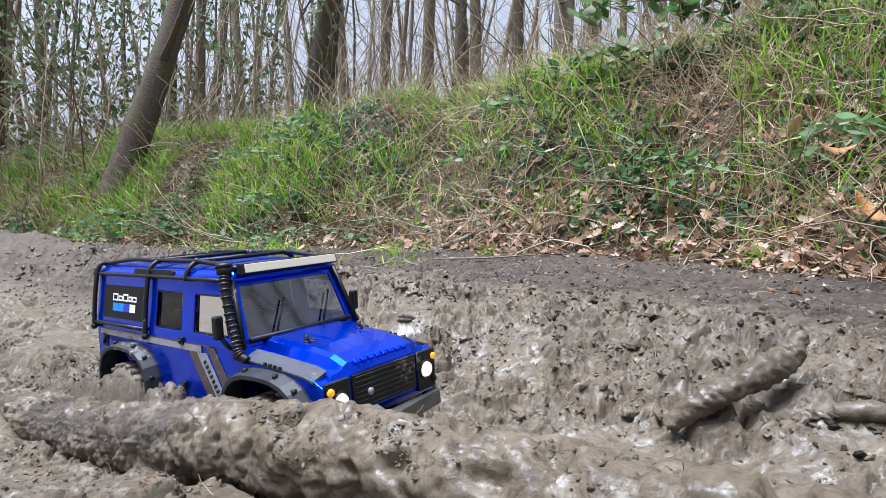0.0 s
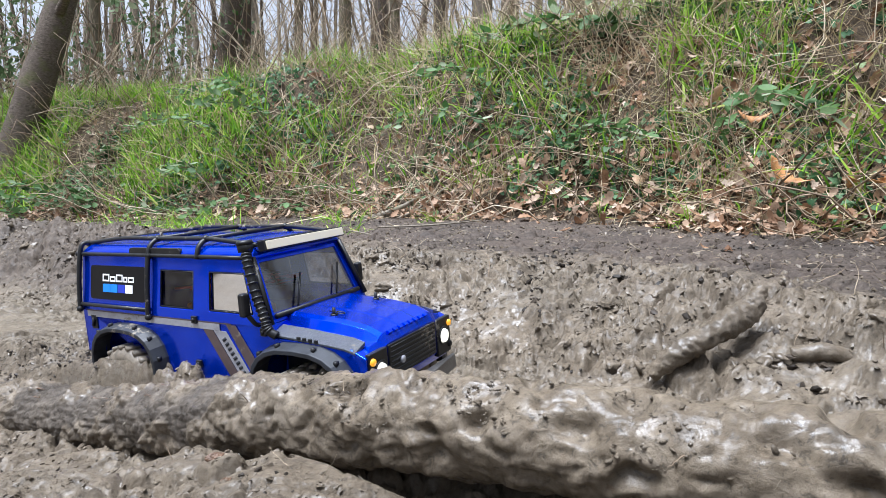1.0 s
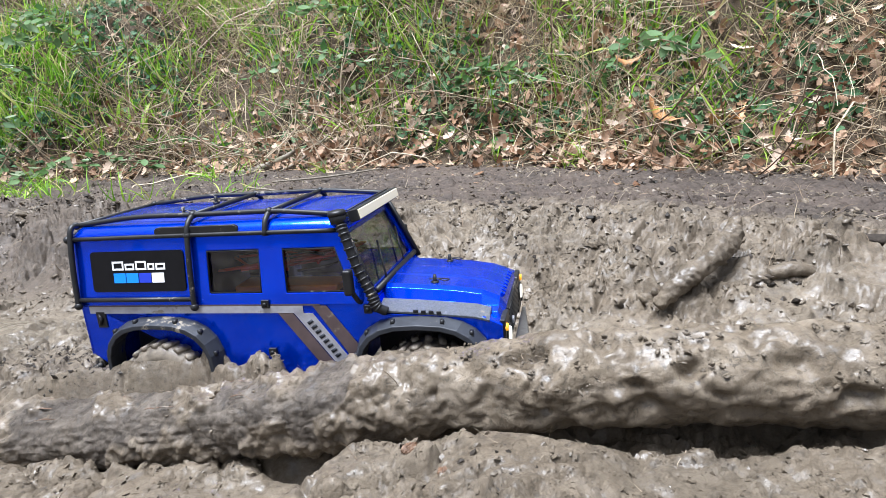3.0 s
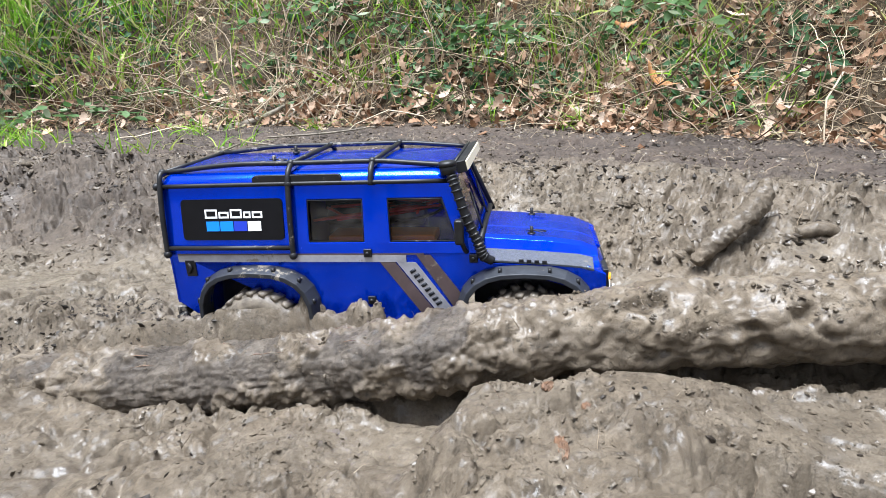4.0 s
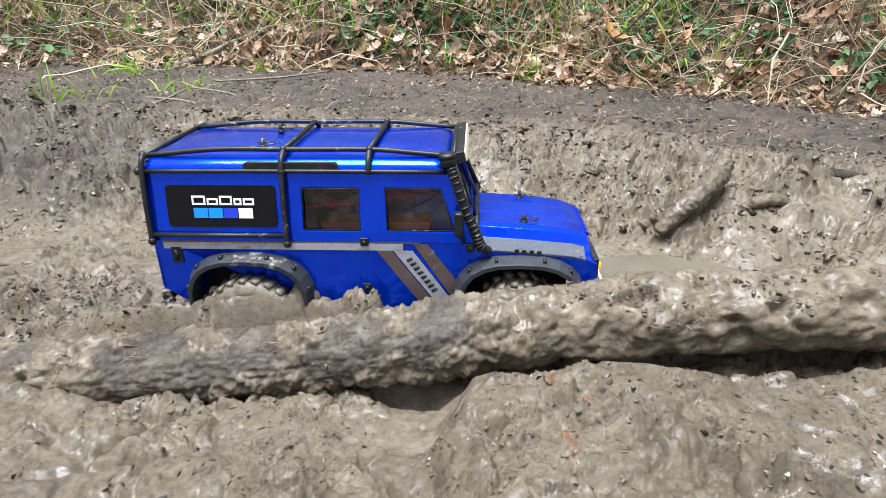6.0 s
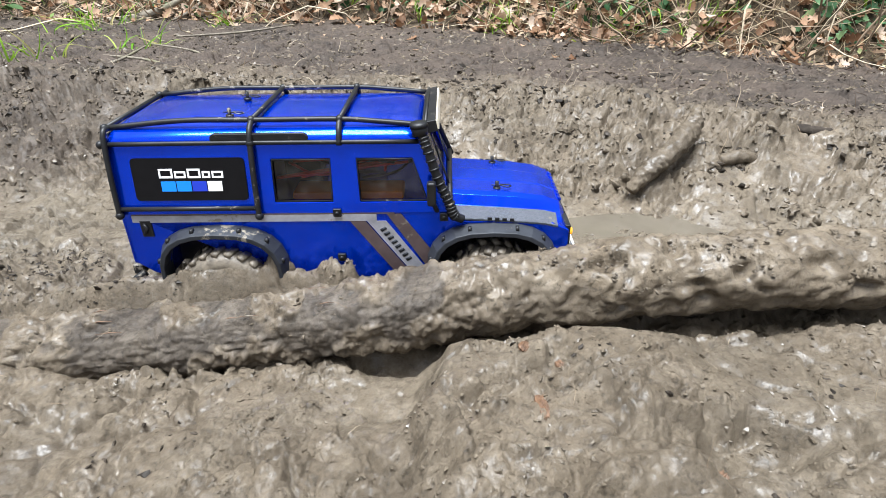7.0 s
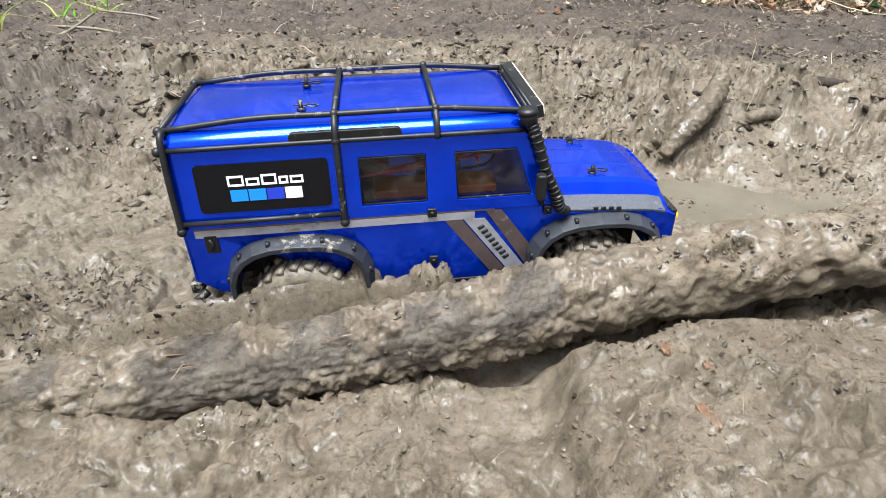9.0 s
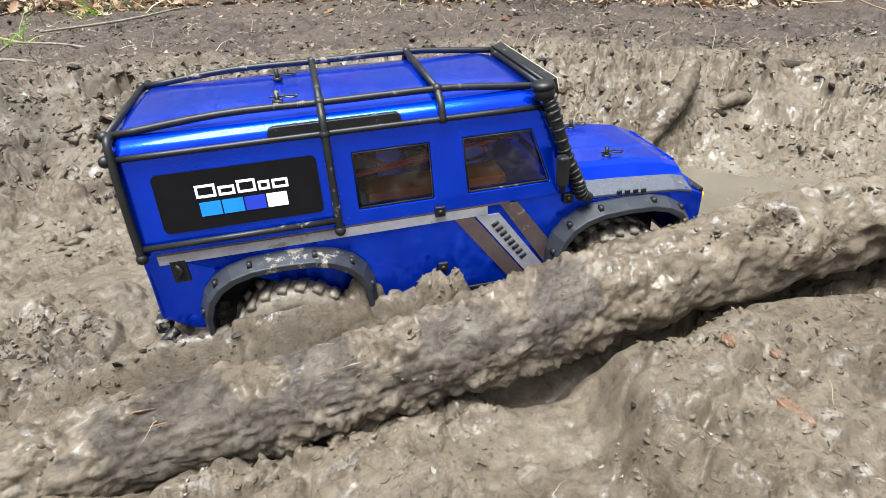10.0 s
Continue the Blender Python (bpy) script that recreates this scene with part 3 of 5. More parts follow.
def cab_rest():
    # rear wall
    bm = bmesh.new()
    loft(bm, [[(-0.2385, -HW, 0.05), (-0.2385, HW, 0.05), (-0.2355, HW, 0.05), (-0.2355, -HW, 0.05)],
              [(-0.2385, -HW, BELT), (-0.2385, HW, BELT), (-0.2355, HW, BELT), (-0.2355, -HW, BELT)],
              [(-0.2365, -GW, GUT), (-0.2365, GW, GUT), (-0.2335, GW, GUT), (-0.2335, -GW, GUT)]])
    part("rear_panel", bm, PAINT, truck, "", smooth=False)
    bm = bmesh.new()
    box(bm, (-0.240, 0, 0.165), (0.003, 0.10, 0.048))
    part("rear_window", bm, BLACK_GLOSS, truck, bevel=0.001)
    # roof: rings from tail to brow
    bm = bmesh.new()
    prof = [(-1.03, 0.0), (-1.04, 0.30), (-0.985, 0.62), (-0.90, 0.84), (-0.72, 0.97), (-0.35, 1.03), (0, 1.05)]
    prof = prof + [(-y, z) for y, z in prof[-2::-1]]
    rings = []
    for x, h, w in ((-0.241, 0.30, 0.97), (-0.239, 0.70, 0.99), (-0.228, 0.96, 1), (-0.15, 1, 1), (-0.05, 1, 1), (0.05, 1, 1), (0.112, 0.97, 1), (0.128, 0.80, 0.99), (0.133, 0.35, 0.97)):
        rings.append([(x, y * GW * w, GUT - 0.002 + z * 0.0185 * h) for y, z in prof])
    loft(bm, rings)
    part("roof", bm, PAINT, truck, "glossy blue roof with rounded edges")
    # alpine vents
    for s in (-1, 1):
        slot = []
        for cx, a0 in ((-0.0055, -90), (-0.1085, 90)):
            for k in range(7):
                w = radians(a0 + 30 * k)
                slot.append((cx + 0.0055 * math.cos(w), 0.2095 + 0.0055 * math.sin(w)))
        bm = bmesh.new()
        prism(bm, slot, s * 0.0865, s * 0.0925)
        part("roof_side_vent", bm, BLACK, truck, "black slot in the roof edge", smooth=False, bevel=0.0008)
    # windscreen
    lo, hi = (0.163, BELT), (skew(0.163, GUT), GUT)

    def ws(t, off=0.0):
        return (lo[0] + (hi[0] - lo[0]) * t + off, lo[1] + (hi[1] - lo[1]) * t)
    bm = bmesh.new()
    for y0, y1, t0, t1 in ((-1, 1, 0, 0.13), (-1, 1, 0.90, 1.0), (-1, -0.86, 0.13, 0.90), (0.86, 1, 0.13, 0.90)):
        vs = []
        for o in (0, -0.004):
            for y, t in ((y0, t0), (y1, t0), (y1, t1), (y0, t1)):
                x, z = ws(t, o)
                vs.append(bm.verts.new((x, y * side_y(z), z)))
        for q in ((0, 1, 2, 3), (7, 6, 5, 4), (0, 4, 5, 1), (1, 5, 6, 2), (2, 6, 7, 3), (3, 7, 4, 0)):
            bm.faces.new([vs[i] for i in q])
    part("windscreen_frame", bm, PAINT, truck, smooth=False)
    bm = bmesh.new()
    bm.faces.new([bm.verts.new((ws(t, -0.002)[0], y * 0.87 * side_y(ws(t)[1]), ws(t)[1])) for y, t in ((-1, 0.12), (1, 0.12), (1, 0.91), (-1, 0.91))])
    w = part("windscreen", bm, SCREEN_GLASS, truck, "windscreen reflecting bare branches")
    w.visible_shadow = False
    for pts in ([(-0.87, 0.10), (0.87, 0.10)], [(-0.98, 0.0), (-0.98, 1.0)], [(0.98, 0.0), (0.98, 1.0)]):
        bm = bmesh.new()
        tube(bm, [(ws(t, 0.004)[0], y * side_y(ws(t)[1]), ws(t)[1]) for y, t in pts], 0.0036, 8)
        part("windscreen_bar", bm, BLACK, truck, "black bar edging the windscreen")
    for y in (-0.045, 0.035):
        bm = bmesh.new()
        a, b = ws(0.12, 0.004), ws(0.62, 0.004)
        tube(bm, [(a[0], y, a[1]), (b[0], y + 0.028, b[1])], 0.0014, 6)
        part("wiper", bm, BLACK, truck)


cab_rest()


def bonnet():
    bm = bmesh.new()
    rings = []
    for x, zc, w in ((0.161, 0.128, 1.0), (0.20, 0.1255, 1.0), (0.25, 0.122, 0.99), (0.283, 0.117, 0.98), (0.303, 0.109, 0.97), (0.310, 0.097, 0.96)):
        zf = zc - 0.016 if x < 0.295 else zc - 0.008
        prof = [(-0.088, 0.085), (-0.088, zf - 0.006), (-0.084, zf), (-0.070, zf + 0.002), (-0.064, zc - 0.002), (-0.056, zc + 0.001), (-0.022, zc + 0.0012), (-0.018, zc + 0.0018), (0.018, zc + 0.0018), (0.022, zc + 0.0012), (0.056, zc + 0.001), (0.064, zc - 0.002), (0.070, zf + 0.002), (0.084, zf), (0.088, zf - 0.006), (0.088, 0.085)]
        rings.append([(x, y * w, z) for y, z in prof])
    loft(bm, rings)
    part("bonnet", bm, PAINT, truck, "blue ribbed bonnet", smooth=False, bevel=0.0025)
    for s in (-1, 1):
        bm = bmesh.new()
        loft(bm, [[(x, s * 0.080, z + 0.002), (x, s * 0.1012, z - 0.006), (x, s * 0.1012, z - 0.009), (x, s * 0.080, z - 0.004)] for x, z in ((0.168, 0.116), (0.22, 0.113), (0.280, 0.108), (0.296, 0.104))])
        part("fender_plate", bm, CHECKER, truck, "dark chequer plate on the wing", smooth=False, bevel=0.0008)
        for k in range(4):
            bm = bmesh.new()
            box(bm, (0.212 + 0.009 * k, s * 0.1012, 0.1085 - 0.0006 * k), (0.0055, 0.0022, 0.004))
            part("wing_vent_slot", bm, BLACK, truck, bevel=0.0006)
    # body pins with their wire clips
    for x, y, z in ((0.224, -0.046, 0.1245), (0.224, 0.046, 0.1245), (-0.103, -0.044, 0.222), (-0.103, 0.030, 0.223)):
        bm = bmesh.new()
        cyl(bm, (x, y, z - 0.004), (x, y, z + 0.010), 0.0023)
        cyl(bm, (x, y, z - 0.001), (x, y, z + 0.002), 0.0048)
        post = part("body_post", bm, BLACK, truck)
        bm = bmesh.new()
        tube(bm, bent([(x - 0.007, y, z + 0.005), (x + 0.004, y - 0.001, z + 0.005), (x + 0.013, y - 0.005, z + 0.004), (x + 0.018, y - 0.001, z + 0.004), (x + 0.013, y + 0.003, z + 0.004), (x + 0.004, y + 0.001, z + 0.005)]), 0.0008, 5)
        part("wire_clip", bm, BLACK, post)
    # raised marks on the bonnet's front edge, kept as plain blocks
    for k in range(8):
        bm = bmesh.new()
        box(bm, (0.305, -0.042 + 0.012 * k, 0.1085), (0.006, 0.008, 0.004), Euler((0, radians(35), 0)).to_matrix())
        part("bonnet_mark", bm, PAINT, truck, bevel=0.0008)


bonnet()


def front():
    bm = bmesh.new()
    box(bm, (0.3095, 0, 0.074), (0.006, 0.112, 0.044))
    g = part("grille", bm, BLACK, truck, "black mesh grille", bevel=0.001)
    for k in range(7):
        bm = bmesh.new()
        box(bm, (0.3128, 0, 0.056 + 0.006 * k), (0.0012, 0.106, 0.0022))
        part("grille_slat", bm, BLACK, g)
    bm = bmesh.new()
    cyl(bm, (0.3130, -0.030, 0.071), (0.3155, -0.030, 0.071), 0.0046, seg=16)
    part("badge", bm, SILVER, g, "small oval silver badge")
    for s in (-1, 1):
        bm = bmesh.new()
        box(bm, (0.3095, s * 0.0785, 0.070), (0.007, 0.036, 0.052))
        p = part("headlamp_panel", bm, BLACK, truck, bevel=0.0015)
        bm = bmesh.new()
        cyl(bm, (0.311, s * 0.0765, 0.071), (0.3165, s * 0.0765, 0.071), 0.0108, 0.0090, seg=22)
        part("headlamp", bm, LAMP, p, "round lit white headlamp")
        bm = bmesh.new()
        tube(bm, [(0.3135, s * 0.0765 + 0.0122 * math.cos(a), 0.071 + 0.0122 * math.sin(a)) for a in np.linspace(0, 2 * math.pi, 21)], 0.0014, 6)
        part("headlamp_ring", bm, BLACK, p)
        for z, mat, lab in ((0.086, LAMP_AMBER, "lit amber indicator"), (0.055, BLACK_GLOSS, "small dark lamp")):
            bm = bmesh.new()
            cyl(bm, (0.311, s * 0.0915, z), (0.3155, s * 0.0915, z), 0.0050, 0.0042, seg=14)
            part("indicator", bm, mat, p, lab)
    # bumper and winch plate, mud on it
    bm = bmesh.new()
    loft(bm, [[(0.314, y, 0.040), (0.330 - abs(y) * 0.12, y, 0.040), (0.332 - abs(y) * 0.12, y, 0.020), (0.308, y, 0.016)] for y in (-0.098, -0.07, -0.04, 0, 0.04, 0.07, 0.098)])
    part("front_bumper", bm, MUDDY_STEEL, truck, "front bumper caked in wet mud", smooth=False, bevel=0.003)
    bm = bmesh.new()
    box(bm, (0.3320, -0.022, 0.032), (0.003, 0.050, 0.014))
    part("bumper_plate", bm, WHITE, truck, bevel=0.0008)
    # rear bumper and hitch
    bm = bmesh.new()
    box(bm, (-0.247, 0, 0.030), (0.014, 0.17, 0.014))
    part("rear_bumper", bm, BLACK, truck, bevel=0.002)
    bm = bmesh.new()
    tube(bm, bent([(-0.232, -0.094, 0.032), (-0.243, -0.100, 0.026), (-0.249, -0.101, 0.020)]), 0.005, 8)
    part("rear_step", bm, BLACK, truck)


front()


def flares():
    for ax in AXLES:
        for s in (-1, 1):
            bm = bmesh.new()
            inner, outer = arch(ax, 0.062, 0.028, 12), arch(ax, 0.0715, 0.022, 12)
            rings = []
            for (xi, zi), (xo, zo) in zip(inner, outer):
                zo = zo + 0.004
                rings.append([(xi, s * 0.094, zi - 0.003), (xi, s * 0.121, zi - 0.006), ((xi * 0.55 + xo * 0.45), s * 0.121, (zi + zo) / 2 - 0.002), (xo, s * 0.1035, zo), (xo, s * 0.094, zo)])
            loft(bm, rings)
            f = part("wheel_arch_flare", bm, GREY_PLASTIC, truck, "dusty dark grey plastic arch with bolts", smooth=False, bevel=0.0012)
            for k in range(1, 12, 2):
                (xi, zi), (xo, zo) = inner[k], outer[k]
                p = Vector((xi * 0.35 + xo * 0.65, s * 0.1125, zi * 0.35 + (zo + 0.004) * 0.65))
                bm = bmesh.new()
                box(bm, p, (0.0040, 0.006, 0.006))
                part("arch_bolt", bm, BLACK, f)


flares()


def wheel(x, s):
    w = new("wheel")
    w.parent = truck
    w.location = (x, s * 0.097, WZ)
    bm = bmesh.new()
    prof = [(-0.021, 0.030), (-0.024, 0.040), (-0.0235, 0.050), (-0.018, 0.056), (0, 0.0575), (0.018, 0.056), (0.0235, 0.050), (0.024, 0.040), (0.021, 0.030)]
    n = 48
    loft(bm, [[(math.cos(2 * math.pi * k / n) * r, y, math.sin(2 * math.pi * k / n) * r) for y, r in prof] for k in range(n + 1)], close=False, caps=False)
    bmesh.ops.remove_doubles(bm, verts=bm.verts, dist=1e-5)
    part("tyre", bm, TYRE_MUD, w, "tyre plastered with wet mud")
    for k in range(22):
        for row in (-1, 1):
            a = 2 * math.pi * (k + 0.25 * row) / 22
            bm = bmesh.new()
            rot = Euler((0, -a + math.pi / 2, 0)).to_matrix() @ Euler((0, 0, radians(18 * row))).to_matrix()
            box(bm, (math.cos(a) * 0.0575, row * 0.0115, math.sin(a) * 0.0575), (0.0085, 0.019, 0.0055), rot)
            part("tread_block", bm, TYRE_MUD, w)
    bm = bmesh.new()
    pr = [(s * 0.019, 0.031), (s * 0.021, 0.029), (s * 0.016, 0.026), (s * 0.008, 0.024), (s * 0.008, 0.008), (s * 0.015, 0.007)]
    loft(bm, [[(math.cos(2 * math.pi * k / 30) * r, y, math.sin(2 * math.pi * k / 30) * r) for y, r in pr] for k in range(31)], close=False, caps=False)
    bmesh.ops.remove_doubles(bm, verts=bm.verts, dist=1e-5)
    rim = part("rim", bm, TYRE_MUD, w)
    for k in range(8):
        a = 2 * math.pi * k / 8
        bm = bmesh.new()
        cyl(bm, (math.cos(a) * 0.009, s * 0.011, math.sin(a) * 0.009), (math.cos(a) * 0.025, s * 0.013, math.sin(a) * 0.025), 0.0035, 0.0028, 8)
        part("spoke", bm, TYRE_MUD, rim)
    return w


for ax in AXLES:
    for s in (-1, 1):
        wheel(ax, s)


def cage():
    r = 0.0032
    yr, zr = 0.076, 0.2265
    rack = new("roof_rack")
    rack.parent = truck
    rack["label"] = "black tubular roof rack and cage"

    def bar(name, pts, rad=r, smooth=True):
        bm = bmesh.new()
        tube(bm, bent(pts, 4) if smooth and len(pts) > 2 else pts, rad, 8)
        return part(name, bm, BLACK, rack)

    for s in (-1, 1):
        bar("side_rail", [(-0.240, s * yr, zr - 0.008), (-0.15, s * yr, zr), (-0.067, s * yr, zr), (0.036, s * yr, zr), (0.08, s * yr, zr - 0.003), (0.134, s * yr, zr - 0.008)])
        bar("gutter_rail", [(-0.241, s * 0.0925, 0.204), (-0.06, s * 0.0925, 0.2045), (0.128, s * 0.0925, 0.204)], 0.0027)
        bar("waist_rail", [(-0.236, s * 0.104, 0.1265), (-0.067, s * 0.104, 0.1265)], 0.0030)
        for x, end in ((-0.236, 0.117), (-0.067, 0.115)):
            bar("upright", [(x, s * yr, zr - (0.008 if x < -0.2 else 0)), (x, s * 0.088, 0.219), (x, s * 0.0945, 0.205), (x, s * 0.1015, 0.165), (x, s * 0.1055, 0.1265), (x, s * 0.106, end)], 0.0035)
        bar("short_upright", [(0.036, s * yr, zr), (0.036, s * 0.089, 0.217), (0.036, s * 0.0945, 0.201)], 0.0035)
        for p in ((-0.241, s * yr, zr - 0.008), (-0.067, s * yr, zr), (0.036, s * yr, zr), (-0.067, s * 0.0935, 0.204), (-0.241, s * 0.0935, 0.204), (-0.067, s * 0.106, 0.117), (-0.236, s * 0.106, 0.119)):
            bm = bmesh.new()
            bmesh.ops.create_icosphere(bm, subdivisions=2, radius=0.0052, matrix=Matrix.Translation(p))
            j = part("tube_joint", bm, BLACK, rack)
    for x, z in ((-0.240, zr - 0.008), (-0.067, zr), (0.036, zr), (0.134, zr - 0.008)):
        bar("cross_bar", [(x, -yr, z), (x, yr, z)])
    # light bar
    lb = new("light_bar")
    lb.parent = truck
    lb["label"] = "cream-lensed light bar above the windscreen"
    bm = bmesh.new()
    box(bm, (0.143, 0, 0.2175), (0.012, 0.160, 0.0140), Euler((0, radians(-12), 0)).to_matrix())
    part("housing", bm, BLACK, lb, bevel=0.001)
    for k in range(6):
        bm = bmesh.new()
        box(bm, (0.1355, 0, 0.2120 + 0.0024 * k), (0.004, 0.158, 0.0011), Euler((0, radians(-12), 0)).to_matrix())
        part("cooling_fin", bm, BLACK, lb)
    bm = bmesh.new()
    box(bm, (0.1495, 0, 0.2187), (0.0025, 0.154, 0.0110), Euler((0, radians(-12), 0)).to_matrix())
    part("lens", bm, BAR_LENS, lb, "cream diffusing lens", bevel=0.0006)


cage()


def snorkel():
    sn = new("snorkel")
    sn.parent = truck
    sn["label"] = "black ribbed snorkel along the windscreen pillar"
    y = -0.1035
    path = bent([(0.132, y + 0.008, 0.214), (0.138, y + 0.003, 0.198), (0.150, y, 0.160), (0.162, y - 0.002, 0.134), (0.168, y - 0.003, 0.117), (0.178, y + 0.001, 0.109)], 8)
    bm = bmesh.new()
    tube(bm, path, 0.0055, 12)
    part("pipe", bm, BLACK, sn)
    for k in range(3, len(path) - 6, 2):
        bm = bmesh.new()
        d = (path[k + 1] - path[k]).normalized()
        cyl(bm, path[k] - d * 0.0011, path[k] + d * 0.0011, 0.0068, seg=12)
        part("rib", bm, BLACK, sn)
    bm = bmesh.new()
    cyl(bm, (0.130, y + 0.009, 0.212), (0.129, y + 0.010, 0.222), 0.0090, 0.0105, seg=16)
    cyl(bm, (0.1288, y + 0.010, 0.222), (0.1284, y + 0.010, 0.2270), 0.0115, 0.0095, seg=16)
    part("cap", bm, BLACK, sn, "ribbed intake cap")
    # door mirrors
    for s in (-1, 1):
        bm = bmesh.new()
        box(bm, (0.142, s * 0.1165, 0.149), (0.0105, 0.012, 0.030))
        m = part("door_mirror", bm, BLACK, truck, "black upright door mirror", bevel=0.003)
        bm = bmesh.new()
        tube(bm, bent([(0.144, s * 0.114, 0.136), (0.147, s * 0.107, 0.124), (0.148, s * 0.101, 0.120)]), 0.0030, 8)
        part("mirror_arm", bm, BLACK, m)


snorkel()


def trim():
    for s in (-1, 1):
        yo = s * 0.1006
        # black signboard over the load-bay window, with plain logo blocks
        bm = bmesh.new()
        pts = []
        for cx, cz, a0 in ((-0.083, 0.182, 0), (-0.208, 0.182, 90), (-0.208, 0.141, 180), (-0.083, 0.141, 270)):
            for k in range(5):
                a = radians(a0 + 22.5 * k)
                pts.append((cx + 0.005 * math.cos(a), cz + 0.005 * math.sin(a)))
        va = [bm.verts.new((x, s * (side_y(z) + 0.0016), z)) for x, z in pts]
        vb = [bm.verts.new((x, s * (side_y(z) + 0.0030), z)) for x, z in pts]
        bm.faces.new(va)
        bm.faces.new(vb[::-1])
        for i in range(len(pts)):
            j = (i + 1) % len(pts)
            bm.faces.new((va[i], va[j], vb[j], vb[i]))
        board = part("side_board", bm, BLACK_GLOSS, truck, "black panel with white and blue blocks", smooth=False)

        def decal(name, x0, x1, z0, z1, mat, lift=0.0036):
            bm = bmesh.new()
            prism(bm, [(x0, z0), (x1, z0), (x1, z1), (x0, z1)], 0, 0.0005)
            for v in bm.verts:
                v.co.y = s * (side_y(v.co.z) + lift - v.co.y)
            return part(name, bm, mat, board, smooth=False)
        w = 0.0740 / 4
        for k, mat in enumerate((BLUE_A, BLUE_A, BLUE_C, WHITE)):
            x0 = -0.180 + w * k
            decal("square", x0, x0 + w - 0.0012, 0.1475, 0.1595, mat)
        # the sign's white mark: plain ring blocks
        for x0, wd in ((-0.181, 0.0165), (-0.1625, 0.0135), (-0.147, 0.0155), (-0.1295, 0.0095), (-0.118, 0.0135)):
            z0, z1 = 0.1635, 0.1745 if x0 in (-0.181, -0.147) else 0.1715
            t = 0.0021
            decal("mark", x0, x0 + wd, z0, z0 + t, WHITE)
            decal("mark", x0, x0 + wd, z1 - t, z1, WHITE)
            decal("mark", x0, x0 + t, z0 + t, z1 - t, WHITE)
            decal("mark", x0 + wd - t, x0 + wd, z0 + t, z1 - t, WHITE)
        # silver waist stripe that turns down to the sill
        def band(poly, mat, lift):
            bm = bmesh.new()
            prism(bm, poly, yo, yo + s * lift)
            part("body_stripe", bm, mat, truck, smooth=False)
        band([(-0.226, 0.1160), (0.074, 0.1160), (0.074, 0.1070), (-0.226, 0.1070)], SILVER, 0.0008)
        band([(-0.226, 0.1190), (0.096, 0.1190), (0.096, 0.1163), (-0.226, 0.1163)], BROWN_VINYL, 0.0007)
        band([(0.041, 0.1067), (0.060, 0.1067), (0.117, 0.027), (0.098, 0.027)], BROWN_VINYL, 0.0006)
        band([(0.062, 0.1067), (0.0855, 0.1067), (0.141, 0.027), (0.119, 0.027)], SILVER, 0.0008)
        band([(0.0865, 0.1160), (0.104, 0.1160), (0.158, 0.040), (0.143, 0.027)], BROWN_VINYL, 0.0006)
        # the stripe's own mark, as short dark bars
        for k in range(8):
            t = 0.14 + 0.075 * k
            bm = bmesh.new()
            rot = Euler((0, radians(55), 0)).to_matrix()
            box(bm, (0.0735 + 0.0565 * t, yo + s * 0.0010, 0.1067 - 0.0797 * t), (0.0042, 0.0006, 0.0075), rot)
            part("stripe_mark", bm, GREY_PLASTIC, truck)
        # hinges, filler recess, sill
        for x, z in ((0.027, 0.119), (0.027, 0.057), (0.156, 0.112)):
            bm = bmesh.new()
            box(bm, (x, s * 0.1025, z), (0.010, 0.004, 0.0105))
            h = part("door_hinge", bm, BLACK, truck, bevel=0.001)
            bm = bmesh.new()
            cyl(bm, (x, s * 0.104, z), (x, s * 0.1062, z), 0.0026, seg=10)
            part("bolt", bm, BLACK, h)
        bm = bmesh.new()
        box(bm, (-0.2110, s * 0.1005, 0.0985), (0.014, 0.002, 0.022))
        f = part("fuel_filler", bm, BLACK, truck, bevel=0.0006)
        bm = bmesh.new()
        tube(bm, [(-0.2130, s * 0.1022, 0.1055), (-0.2090, s * 0.103, 0.1005), (-0.2130, s * 0.103, 0.0925)], 0.0022, 6)
        part("cap_lever", bm, BLACK, f)
        bm = bmesh.new()
        box(bm, (0.036, s * 0.094, 0.0235), (0.17, 0.014, 0.006))
        part("rock_slider", bm, BLACK, truck, bevel=0.002)


trim()


def inside():
    bm = bmesh.new()
    box(bm, (-0.04, 0, 0.060), (0.36, 0.13, 0.05))
    part("chassis", bm, INSIDE, truck)
    bm = bmesh.new()
    box(bm, (0.035, -0.046, 0.119), (0.140, 0.040, 0.022))
    part("battery", bm, ORANGE_BOX, truck, "orange wrapped battery", bevel=0.003)
    bm = bmesh.new()
    box(bm, (-0.04, 0.04, 0.138), (0.05, 0.04, 0.035))
    part("control_box", bm, INSIDE, truck, bevel=0.002)
    bm = bmesh.new()
    cyl(bm, (0.02, 0.035, 0.13), (0.075, 0.035, 0.13), 0.018, seg=18)
    part("motor", bm, SCREW, truck)
    rng = random.Random(5)
    for k in range(14):
        p = [Vector((rng.uniform(-0.05, 0.12), rng.uniform(-0.075, 0.02), rng.uniform(0.148, 0.172))) for _ in range(4)]
        bm = bmesh.new()
        tube(bm, bent(p, 6), 0.0018, 6)
        part("wire", bm, RED_WIRE if k % 2 else BLACK, truck)
    for s in (-1, 1):
        for ax in AXLES:
            bm = bmesh.new()
            box(bm, (ax, s * 0.055, 0.065), (0.13, 0.012, 0.08))
            part("inner_wing", bm, INSIDE, truck)


inside()

# ---- log, sticks and clods in the mud ----
def place(u, v, lift=0.0):
    x, y = xy(u, v)
    return Vector((x, y, height(x, y) + lift))


